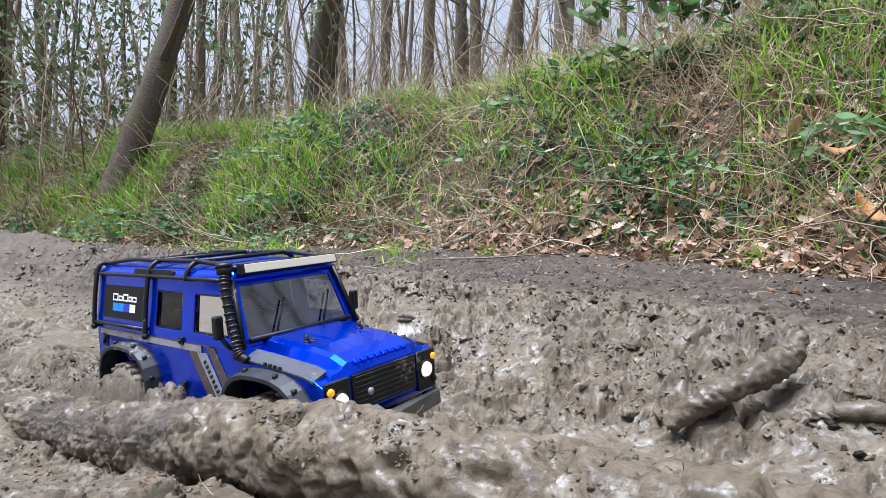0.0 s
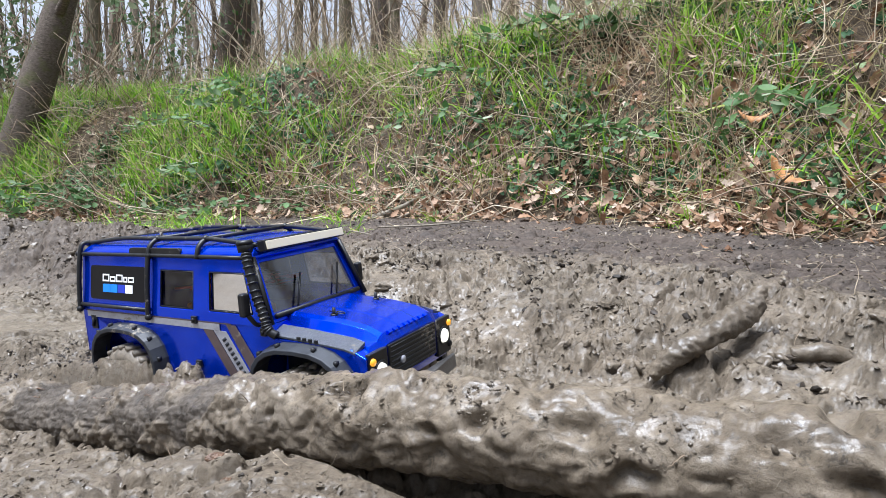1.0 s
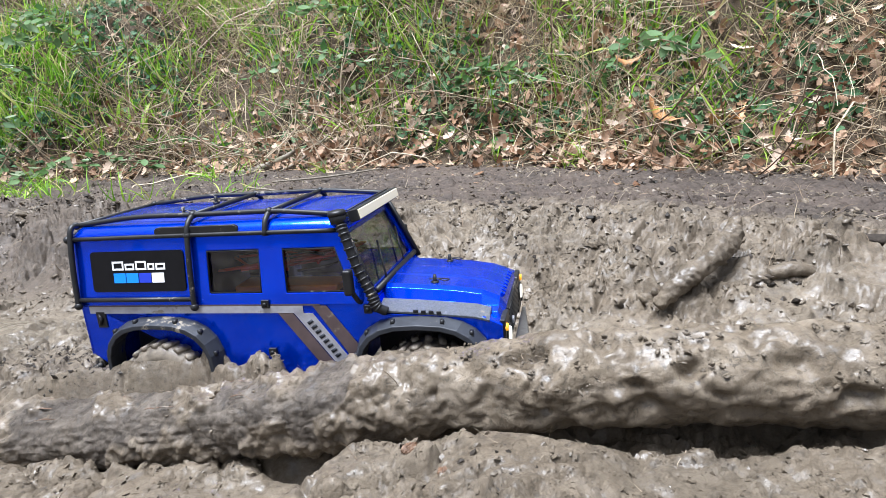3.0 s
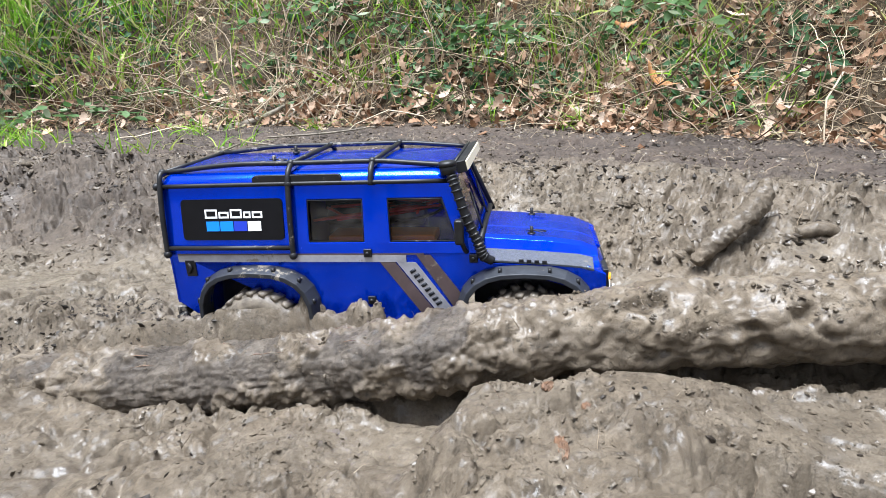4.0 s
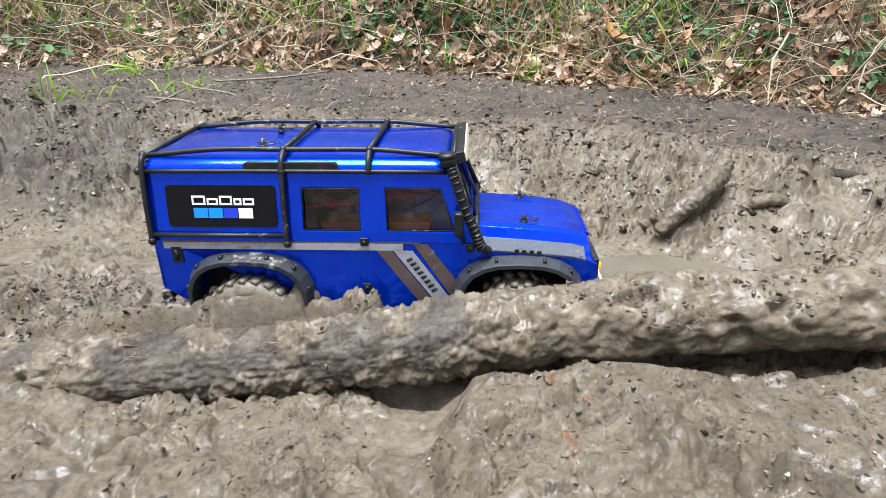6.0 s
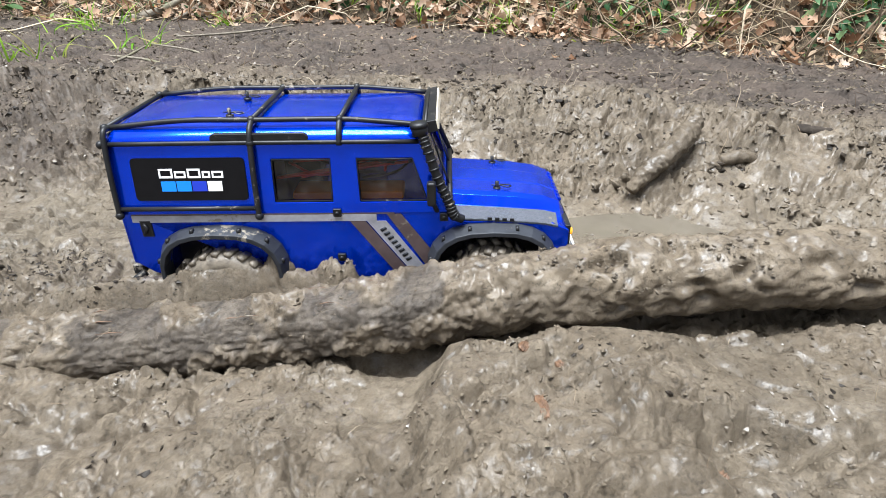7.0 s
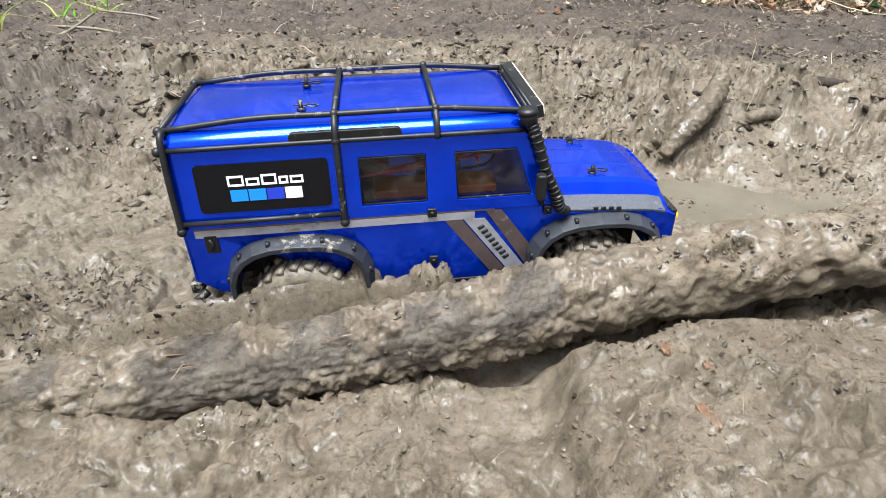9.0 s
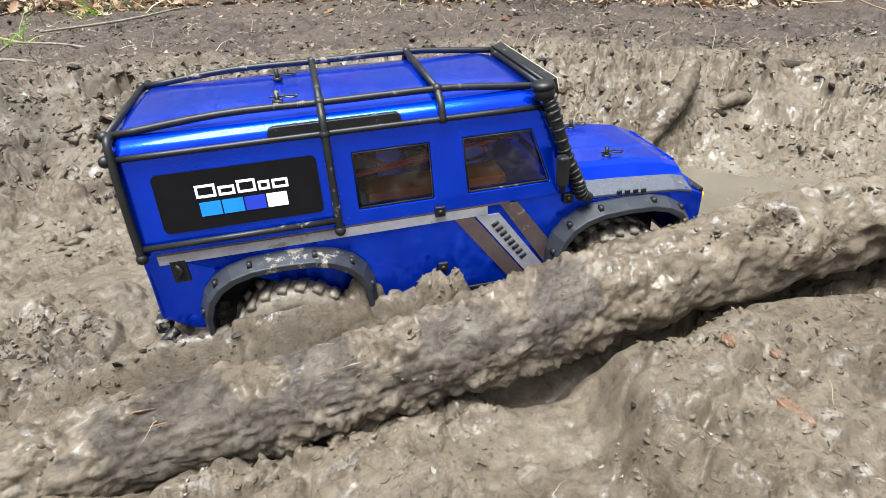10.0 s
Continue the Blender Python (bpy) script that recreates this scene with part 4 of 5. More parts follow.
def at(u, v, z):
    return Vector((*xy(u, v), z))


def log_z(u):
    """Height of the log's heart along the rut."""
    return np.interp(u, [-1.55, -1.2, -0.98, -0.80, -0.65, -0.50, -0.35, -0.12, 0.2, 0.6, 1.0], [-0.07, -0.040, -0.010, 0.016, 0.046, 0.082, 0.117, 0.152, 0.175, 0.18, 0.15])


def muddy_log():
    line = bent([*[at(u, 0.265, log_z(u)) for u in (-1.55, -1.2, -0.98, -0.80, -0.65, -0.50, -0.35, -0.12, 0.2, 0.6, 1.0)]], 72)
    n, seg = len(line), 120
    bm = bmesh.new()
    rings, cover_of = [], []
    for i, p in enumerate(line):
        d = (line[min(i + 1, n - 1)] - line[max(i - 1, 0)]).normalized()
        s = d.cross(Vector((0, 0, 1))).normalized()
        up = s.cross(d)
        u = uv(p.x, p.y)[0]
        caked = 1 / (1 + math.exp(-(u + 0.40) * 45))
        r0 = 0.0440 + 0.0045 * caked
        ring = []
        for k in range(seg):
            a = 2 * math.pi * k / seg
            q = p + (s * math.cos(a) + up * math.sin(a)) * r0
            w = q + Vector((noise.noise(q * 30), noise.noise(q * 30 + Vector((7, 0, 0))), noise.noise(q * 30 + Vector((0, 7, 0))))) * 0.006
            g = noise.fractal(q * 11, 0.9, 2.1, 2) * 0.006
            c1, c2, c3 = noise.voronoi(w * 24)[0], noise.voronoi(w * 58)[0], noise.voronoi(w * 125)[0]
            lump = 0.0075 * (0.40 - c1[0]) + 0.0048 * (0.40 - c2[0]) + 0.0024 * (0.40 - c3[0])
            pit = max(0.0, noise.noise(w * 34) - 0.18) * 0.026 + max(0.0, noise.noise(w * 75) - 0.2) * 0.012
            k1 = noise.fractal(Vector((u * 14, math.cos(a) * 3.4, math.sin(a) * 3.4)), 0.8, 2.2, 4)
            bark = k1 * 0.0022 + abs(noise.noise(Vector((u * 38 + 2 * k1, math.cos(a) * 13, math.sin(a) * 13)))) * 0.003 + noise.noise(Vector((u * 120, math.cos(a) * 24, math.sin(a) * 24))) * 0.0012
            # crusts of mud on the bark, torn off at their edges
            crust = 1 / (1 + math.exp(-(noise.fractal(w * 13 + Vector((9, 4, 0)), 0.7, 2.2, 3) + 0.02) * 30))
            cover_of.append(crust)
            r = r0 + g + caked * (lump - pit) + (1 - caked) * (1.1 * bark + 0.0035 * (0.4 - c3[0]) + 0.004 * (0.4 - c2[0]) + crust * (0.0055 + 1.0 * lump - 0.7 * pit))
            ring.append(bm.verts.new(p + (s * math.cos(a) + up * math.sin(a)) * r))
        rings.append(ring)
    for a, b in zip(rings, rings[1:]):
        for k in range(seg):
            bm.faces.new((a[k], a[(k + 1) % seg], b[(k + 1) % seg], b[k]))
    bm.faces.new(rings[0][::-1])
    bm.faces.new(rings[-1])
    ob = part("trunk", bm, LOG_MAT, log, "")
    cover = ob.data.color_attributes.new("zone", "FLOAT_COLOR", "POINT")
    us = np.array([uv(v.co.x, v.co.y)[0] + 0.05 * noise.noise(v.co * 22) for v in ob.data.vertices])
    k = 1 / (1 + np.exp(-(us + 0.40) * 60))
    cover.data.foreach_set("color", np.stack([k, np.array(cover_of), k, np.ones_like(k)], 1).ravel().astype(np.float32))
    return ob


def log_mat():
    m, n, l, b = material("muddy_log_surface", 0.4, 0, 0.22)
    mid = noise_node(n, l, 26, 7, 0.7, distortion=0.4)
    big = noise_node(n, l, 6.5, 5, 0.6)
    fine = noise_node(n, l, 240, 5, 0.7)
    mudc = ramp(n, l, mid, [(0.28, (0.082, 0.063, 0.041)), (0.46, (0.150, 0.117, 0.079)), (0.66, (0.225, 0.182, 0.129))])
    bark = ramp(n, l, mid, [(0.3, (0.034, 0.027, 0.021)), (0.52, (0.098, 0.080, 0.062)), (0.75, (0.190, 0.160, 0.126))])
    at = n.new("ShaderNodeAttribute")
    at.attribute_name = "zone"
    sep = n.new("ShaderNodeSeparateColor")
    l.new(at.outputs["Color"], sep.inputs[0])
    bare = mix_col(n, l, sep.outputs["Green"], ramp(n, l, big, [(0.36, grey(0.6)), (0.50, grey(1.0))]), grey(0.15))
    bare = mix_col(n, l, sep.outputs["Red"], bare, grey(0.0))
    c = mix_col(n, l, bare, mudc, bark)
    wet_film(n, l, b, mix_col(n, l, bare, grey(1.4), grey(0.25)))
    c = mix_col(n, l, ramp(n, l, noise_node(n, l, 19, 3), [(0.70, grey(0)), (0.76, grey(0.8))]), c, (0.20, 0.11, 0.05))
    grit_shade = noise_node(n, l, 120, 8, 0.75, distortion=0.5)
    # creases of the log darkened in the colour as if shaded, following the bump
    c = mix_col(n, l, 0.62, c, ramp(n, l, grit_shade, [(0.38, grey(0.10)), (0.46, grey(0.8)), (0.60, grey(1.0))]), "MULTIPLY")
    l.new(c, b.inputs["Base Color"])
    l.new(ramp(n, l, mid, [(0.3, grey(0.32)), (0.6, grey(0.58)), (0.8, grey(0.4))]), b.inputs["Roughness"])
    k = bump(n, l, b, noise_node(n, l, 46, 9, 0.72, distortion=0.5), 0.8, 0.007)
    bump(n, l, b, grit_shade, 0.9, 0.004, k)
    return m


LOG_MAT = log_mat()
log = tagged(new("log"), "long fallen log plastered with wet mud beside the rut", "log")
muddy_log()
rl = random.Random(3)
for k in range(14):
    u, a = rl.uniform(-1.0, -0.55), rl.uniform(0.9, 2.6)
    p = at(u, 0.265, log_z(u))
    side = Vector((-SU, CU, 0)) * -math.cos(a) + Vector((0, 0, 1)) * math.sin(a)
    e = Vector((CU, SU, 0.15)).normalized()
    bm = bmesh.new()
    q = p + side * 0.0455
    ln = rl.uniform(0.008, 0.020)
    tube(bm, [q - e * ln, q + side * 0.003, q + e * ln * 0.8 + side * 0.001], [0.0005, rl.uniform(0.0009, 0.0018), 0.0004], 5, 0.4, k, 0.5)
    part("torn_splinter", bm, FRESH_WOOD, log, "orange torn wood splinter")


def stick(name, label, pts, rad, mat=WET_BARK, seg=12, wob=0.35, steps=6, category="stick", group=""):
    line = bent(pts, steps)
    t = np.linspace(0, 1, len(line))
    r = np.interp(t, np.linspace(0, 1, len(rad)), rad)
    bm = bmesh.new()
    tube(bm, line, list(r), seg, wob, len(name))
    return tagged(part(name, bm, mat), label, category, group)


# branch stub half sunk in the far wall of the rut, and its neighbours
stick("branch_stub", "mud-coated broken branch sticking out of the wet mud", [(0.415, 0.575, 0.035), (0.450, 0.565, 0.070), (0.495, 0.556, 0.098), (0.545, 0.552, 0.124), (0.590, 0.556, 0.148), (0.620, 0.568, 0.178)], (0.012, 0.018, 0.021, 0.020, 0.024, 0.019, 0.010), MUD, 24, 0.30, 16, "branch")
stick("branch_stub", "short muddy root end lying in the mud", [(0.615, 0.490, 0.085), (0.655, 0.465, 0.094), (0.705, 0.438, 0.086)], (0.012, 0.015, 0.010), MUD, 14, 0.2, 14, "branch")
stick("fallen_branch", "pale bent fallen branch at the foot of the bank", [(0.00, 3.425, 0.012), (0.12, 3.29, 0.030), (0.25, 3.175, 0.055), (0.38, 3.09, 0.105), (0.50, 3.06, 0.17)], (0.012, 0.020, 0.022, 0.018, 0.009), BARK_PALE, 10, 0.3)
stick("fallen_twig", "thin pale twig with a side shoot on the bank", [(0.38, 2.98, 0.07), (0.50, 3.0, 0.12), (0.68, 3.05, 0.24)], (0.005, 0.008, 0.004), BARK_PALE, 7, 0.2)
stick("fallen_twig", "thin straight dead twig lying on dark dirt", [(0.20, 2.45, 0.085), (0.45, 2.40, 0.095), (0.70, 2.42, 0.110)], (0.004, 0.005, 0.003), BARK_PALE, 6, 0.2)
stick("fallen_twig", "thin dead twig bridging the bank foot", [(1.88, 1.14, 0.13), (1.98, 1.18, 0.18), (2.06, 1.30, 0.32)], (0.005, 0.007, 0.004), BARK_PALE, 6, 0.2)
stick("fallen_twig", "pale forked twig lying on churned mud", [(-0.42, 2.02, 0.075), (-0.30, 1.98, 0.085), (-0.14, 2.06, 0.085), (0.02, 2.24, 0.095)], (0.004, 0.006, 0.005, 0.003), BARK_PALE, 6, 0.2)
stick("fallen_twig", "short pale twig lying on churned mud", [(-0.12, 2.22, 0.080), (-0.05, 2.05, 0.090), (-0.02, 1.92, 0.090)], (0.003, 0.005, 0.004), BARK_PALE, 6, 0.2)
stick("fallen_twig", "thin pale twig lying on the path", [(0.06, 2.30, 0.090), (0.12, 2.12, 0.095), (0.14, 1.98, 0.090)], (0.003, 0.004, 0.003), BARK_PALE, 6, 0.2)
stick("broken_stick", "short light-brown broken stick on the path", [(-0.14, 1.83, 0.090), (-0.08, 1.81, 0.098), (-0.02, 1.82, 0.092)], (0.006, 0.010, 0.006), BARK_PALE, 8, 0.3)
stick("grass_stalk", "pale dry grass stalk curving over the mud", [tuple(place(-0.02, 0.33, 0.0)), tuple(place(0.05, 0.37, 0.03)), tuple(place(0.13, 0.40, 0.035)), tuple(place(0.22, 0.40, 0.02))], (0.0014, 0.0016, 0.0010), TWIG, 5, 0.1)


def wood_chunk(u, v, sx, sy, sz, yaw, label):
    """A bared, torn face of wood, ridged along its grain."""
    bm = bmesh.new()
    bmesh.ops.create_icosphere(bm, subdivisions=5, radius=1)
    for w in bm.verts:
        k = Vector((w.co.x * 1.2 + u * 50, w.co.y * 7, 0))
        rag = 1 + 0.45 * noise.noise(k)
        grain = abs(noise.noise(Vector((w.co.x * 0.8, w.co.y * 11, u * 30)))) + 0.5 * noise.noise(w.co * 5)
        w.co = Vector((w.co.x * sx * rag, w.co.y * sy * (1 + 0.2 * noise.noise(w.co * 2)), w.co.z * sz * (0.55 + 0.7 * grain)))
    ob = part("wood_chunk", bm, FRESH_WOOD)
    ob.matrix_world = Matrix.Translation(place(u, v, -sz * 0.1)) @ Euler((0.15, 0.1, yaw)).to_matrix().to_4x4()
    return tagged(ob, label, "wood", "bared wood in the heap")


wood_chunk(-0.385, 0.160, 0.010, 0.006, 0.004, 0.4, "bare orange-brown wood showing through wet mud")
wood_chunk(-0.350, 0.140, 0.007, 0.005, 0.005, 1.1, "small bare orange knot of wood in mud")
wood_chunk(-0.375, 0.095, 0.022, 0.006, 0.005, 0.9, "split orange wood smeared with grey mud")
wood_chunk(-0.205, 0.050, 0.012, 0.007, 0.008, 0.2, "orange wood end in a dark muddy hollow")


DARK_BARK = bark_mat("rotten_bark", (0.012, 0.010, 0.008), (0.06, 0.048, 0.038), 0.0)


def slab(name, u, v, size, mat, label, yaw):
    bm = bmesh.new()
    bmesh.ops.create_icosphere(bm, subdivisions=3, radius=1)
    for w in bm.verts:
        w.co *= 1 + 0.3 * noise.noise(w.co * 2.0 + Vector((u * 7, v * 3, 0)))
        w.co = Vector((w.co.x * size[0], w.co.y * size[1], w.co.z * size[2]))
    ob = part(name, bm, mat)
    ob.matrix_world = Matrix.Translation(place(u, v, size[2] * 0.15)) @ Euler((0, 0, yaw)).to_matrix().to_4x4()
    return tagged(ob, label, name.replace("_", " "))


slab("flat_stone", -0.185, 1.083, (0.028, 0.010, 0.005), simple("tan_chip", (0.20, 0.15, 0.105), 0.6, var=0.2, bump_s=0.4), "flat tan wood chip pressed into the path", -0.7)
slab("bark_piece", 0.375, 0.985, (0.085, 0.022, 0.012), DARK_BARK, "dark rotten bark torn out of the mud", -0.95)
slab("bark_piece", 0.30, 1.03, (0.045, 0.010, 0.006), DARK_BARK, "dark rotten bark flake in the mud", -0.8)
slab("bark_piece", 0.22, 1.55, (0.045, 0.012, 0.008), DARK_BARK, "dark wet flake of bark on the path", -0.6)
slab("bark_piece", 0.417, 1.687, (0.075, 0.020, 0.008), DARK_BARK, "dark wet strip of bark on the path", -0.75)

# clods torn up by the wheels
def clod_field(name, n, u0, u1, v0, v1, s0, s1, seed, label, keep=None, sub=2, mat=MUD):
    rng = np.random.RandomState(seed)
    bm = bmesh.new()
    bmesh.ops.create_icosphere(bm, subdivisions=sub, radius=1)
    verts0 = np.array([w.co[:] for w in bm.verts])
    faces = [tuple(w.index for w in f.verts) for f in bm.faces]
    bm.free()
    u, v = rng.uniform(u0, u1, n), rng.uniform(v0, v1, n)
    x, y = xy(u, v)
    dens = perlin(x * 6, y * 6, seed) + 0.35 * perlin(x * 19, y * 19, seed + 1)
    ok = dens > -0.05
    if keep is not None:
        ok &= keep(u, v)
    x, y = x[ok], y[ok]
    k = len(x)
    size = s0 + (s1 - s0) * rng.uniform(0, 1, k) ** 3
    z = land(x, y) - size * 0.22
    allv, allf, off = [], [], 0
    m = spin(rng, k, np.stack([x, y, z], 1), size, 0.5)
    for f in range(6):
        d = 1 + 1.1 * np.array([noise.noise(Vector(p) * 1.7 + Vector((f * 5, seed, 0))) for p in verts0]) + 0.7 * np.array([noise.noise(Vector(p) * 3.7 + Vector((f * 3, seed, 1))) for p in verts0])
        vv = verts0 * d[:, None] * np.array([1.15, 0.75, 0.45])
        mm = m[f::6]
        o = np.einsum("nij,kj->nki", mm[:, :, :3], vv) + mm[:, None, :, 3]
        allv.append(o.reshape(-1, 3))
        for a in range(len(mm)):
            base = off + a * len(vv)
            allf += [(q[0] + base, q[1] + base, q[2] + base) for q in faces]
        off += len(mm) * len(vv)
    me = bpy.data.meshes.new(name)
    me.from_pydata(np.concatenate(allv).tolist(), [], allf)
    me.materials.append(mat)
    if sub > 1:
        me.shade_smooth()
    return tagged(new(name, me), label, "mud", "", "stuff")


clod_field("mud_clods", 3000, -3.2, 0.9, 0.66, 1.25, 0.003, 0.017, 3, "dark torn clods of mud along the rut's far wall")
clod_field("mud_crumbs", 24000, -2.6, 0.9, 0.62, 1.22, 0.0012, 0.007, 4, "fine torn crumbs of mud along the rut", None, 1)
clod_field("mud_crumbs", 22000, -1.3, 0.3, -0.1, 0.45, 0.0010, 0.0042, 6, "fine wet crumbs of mud by the log", None, 1)
clod_field("mud_crumbs", 26000, -2.6, 1.2, 1.05, 2.5, 0.0015, 0.011, 13, "small crumbs of dirt on the path", lambda u, v: toe(*xy(u, v)) < 0.0, 1)


# dark clods of soil that also stand in for shade between the lumps
DARK_SOIL = island_mat("dark_wet_soil", [(0, (0.014, 0.011, 0.008)), (0.6, (0.035, 0.027, 0.02)), (1, (0.07, 0.056, 0.042))], 0.5, 0.4)
clod_field("soil_clods", 6500, -2.8, 0.95, 0.80, 1.26, 0.002, 0.013, 23, "dark clods of leaf mould torn out of the rut", lambda u, v: perlin(u * 4, v * 9, 24) > 0.05, 1, DARK_SOIL)
clod_field("soil_clods", 9000, -2.4, 1.1, 1.02, 2.4, 0.0020, 0.012, 33, "dark crumbs of trodden leaf mould on the path", lambda u, v: (toe(*xy(u, v)) < 0.0) & (perlin(u * 3, v * 5, 34) > 0.0), 1, DARK_SOIL)
clod_field("soil_clods", 2600, -1.5, -0.2, 0.28, 0.43, 0.0012, 0.006, 25, "dark bits standing in for bark, leaf mould and shaded crevices behind the log", lambda u, v: perlin(u * 7, v * 9, 26) > 0.1, 1, DARK_SOIL)
clod_field("soil_clods", 1500, -1.3, 0.1, -0.1, 0.22, 0.0010, 0.005, 27, "dark bits standing in for rotten bark and shaded crevices in front of the log", lambda u, v: perlin(u * 6, v * 9, 28) > 0.15, 1, DARK_SOIL)


def log_flakes():
    """Crumbs and flakes of mud stuck on the bark, and bits of root."""
    rng = np.random.RandomState(17)
    bm = bmesh.new()
    bmesh.ops.create_icosphere(bm, subdivisions=1, radius=1)
    base = np.array([w.co[:] for w in bm.verts])
    faces = [tuple(w.index for w in f.verts) for f in bm.faces]
    bm.free()
    n = 3600
    u, a = rng.uniform(-1.15, 0.1, n), rng.uniform(0.2, 2.9, n)
    ok = np.array([noise.noise(Vector((p * 13, q * 1.3, 3.0))) for p, q in zip(u, a)]) > -0.05
    u, a = u[ok], a[ok]
    n = len(u)
    zc, vc = log_z(u), 0.265
    r = 0.0415 + 0.006 / (1 + np.exp(-(u + 0.40) * 45))
    x, y = xy(u, vc - np.cos(a) * r)
    loc = np.stack([x, y, zc + np.sin(a) * r], 1)
    size = 0.0008 + 0.0024 * rng.uniform(0, 1, n) ** 3
    m = spin(rng, n, loc, size, 0.6)
    d = 1 + 0.8 * np.array([noise.noise(Vector(p) * 2.1) for p in base])
    scatter("mud_crust", base * d[:, None] * np.array([1.5, 0.8, 0.5]), faces, m, MUD, "", "stuff", "", log)
    k = rng.choice(n, 70, replace=False)
    v, f = ribbon(5, 6, 0.016, 0.5)
    scatter("root_fibres", v, f, spin(rng, 70, loc[k] + [0, 0, 0.001], rng.uniform(0.012, 0.035, 70), 1.2), TWIG, "", "stuff", "", log)


def mud_fibres():
    """Short bits of root and straw trodden into the mud."""
    rng = np.random.RandomState(19)
    n = 1300
    u, v0 = rng.uniform(-1.9, 0.8, n), rng.choice([0.0, 1.0], n, p=[0.2, 0.8])
    v = np.where(v0 < 0.5, rng.uniform(-0.05, 0.42, n), rng.uniform(0.86, 2.4, n))
    x, y = xy(u, v)
    v, f = ribbon(8, 6, 0.016, 0.5)
    scatter("root_fibres", v, f, spin(rng, n, np.stack([x, y, land(x, y) + 0.001], 1), np.where(v0 < 0.5, 1.0, 1.9) * rng.uniform(0.010, 0.032, n), 1.3), TWIG, "short bits of root and straw in the mud", "stuff", "roots")

# ---- plants on the bank ----
RNG = np.random.RandomState(21)


def spots(n, x0, x1, y0, y1, keep):
    a, b = RNG.uniform(x0, x1, n), RNG.uniform(y0, y1, n)
    x, y = far(a, b)
    d, _, gully = rise(x, y)
    ok = keep(a, b, d / K, gully)
    x, y = x[ok], y[ok]
    z = land(x, y)
    e = 0.02
    nrm = np.stack([-(land(x + e, y, False) - land(x - e, y, False)) / (2 * e), -(land(x, y + e, False) - land(x, y - e, False)) / (2 * e), np.ones(len(x))], 1)
    return np.stack([x, y, z], 1), nrm / np.linalg.norm(nrm, axis=1)[:, None]


def blade(bend, width=0.022, levels=4):
    v, f = [], []
    for k in range(levels + 1):
        t = k / levels
        w = width * (1 - t ** 1.6) + 0.001
        c = (0.0, bend * t * t, t * (1 - 0.35 * bend * t))
        v += [(-w, c[1], c[2]), (w, c[1], c[2])]
        if k:
            a = 2 * k - 2
            f.append((a, a + 1, a + 3, a + 2))
    return v, f


def stem(seed, seg=7, rad=0.006, bend=0.35):
    r = random.Random(seed)
    line = [Vector((0, 0, 0))]
    d = Vector((r.uniform(-bend, bend), r.uniform(-bend, bend), 1))
    for k in range(seg):
        d = d + Vector((r.uniform(-bend, bend), r.uniform(-bend, bend), r.uniform(-bend, bend) * 0.5))
        line.append(line[-1] + d.normalized() / seg)
    bm = bmesh.new()
    tube(bm, line, [rad * (1 - 0.6 * k / seg) for k in range(seg + 1)], 3)
    v = [tuple(w.co) for w in bm.verts]
    bm.verts.index_update()
    f = [tuple(w.index for w in q.verts) for q in bm.faces]
    bm.free()
    return v, f


def ribbon(seed, seg=6, rad=0.005, bend=0.4):
    """A flat dry stem, gently bent."""
    r = random.Random(seed)
    p, d = Vector((0, 0, 0)), Vector((r.uniform(-bend, bend), r.uniform(-bend, bend), 1))
    v, f = [], []
    for k in range(seg + 1):
        w = rad * (1 - 0.6 * k / seg)
        v += [(p.x - w, p.y - w * 0.3, p.z), (p.x + w, p.y + w * 0.3, p.z)]
        if k:
            f.append((2 * k - 2, 2 * k - 1, 2 * k + 1, 2 * k))
        d = d + Vector((r.uniform(-bend, bend), r.uniform(-bend, bend), r.uniform(-bend, bend) * 0.5))
        p = p + d.normalized() / seg
    return v, f


def leaf(outline, fold=0.25, curl=0.3):
    """A leaf from its half outline (along, across), folded on the midrib and curled."""
    v, f = [], []
    for a, w in outline:
        z = curl * (a - 0.5) ** 2
        v += [(a, 0, z), (a, w, z + fold * w), (a, -w, z + fold * w)]
    for k in range(len(outline) - 1):
        a, b = 3 * k, 3 * k + 3
        f += [(a, b, b + 1, a + 1), (a, a + 2, b + 2, b)]
    return v, f


OAK_OUT = [(0, 0.008), (0.12, 0.02), (0.22, 0.12), (0.30, 0.08), (0.42, 0.22), (0.50, 0.12), (0.62, 0.27), (0.72, 0.15), (0.84, 0.20), (0.93, 0.10), (1.0, 0.01)]
IVY_OUT = [(0, 0.30), (0.12, 0.48), (0.30, 0.30), (0.42, 0.42), (0.58, 0.22), (0.80, 0.12), (1.0, 0.005)]
OVAL_OUT = [(0, 0.01), (0.18, 0.20), (0.42, 0.30), (0.65, 0.25), (0.85, 0.12), (1.0, 0.005)]


def field(name, forms, loc, nrm, size, tilt, mat, label, follow=True):
    k = len(forms)
    vs, fs, off = [], [], 0
    m = spin(RNG, len(loc), loc, np.asarray(size) * K, tilt, None, nrm if follow else None)
    for i, (v, f) in enumerate(forms):
        mm = m[i::k]
        if not len(mm):
            continue
        o = np.einsum("nij,kj->nki", mm[:, :, :3], np.asarray(v)) + mm[:, None, :, 3]
        vs.append(o.reshape(-1, 3))
        nv = len(v)
        fs += [tuple(j + off + a * nv for j in q) for a in range(len(mm)) for q in f]
        off += len(mm) * nv
    me = bpy.data.meshes.new(name)
    me.from_pydata(np.concatenate(vs).tolist(), [], fs)
    me.materials.append(mat)
    me.shade_smooth()
    return tagged(new(name, me), label, name.split("_")[-1], "", "stuff")


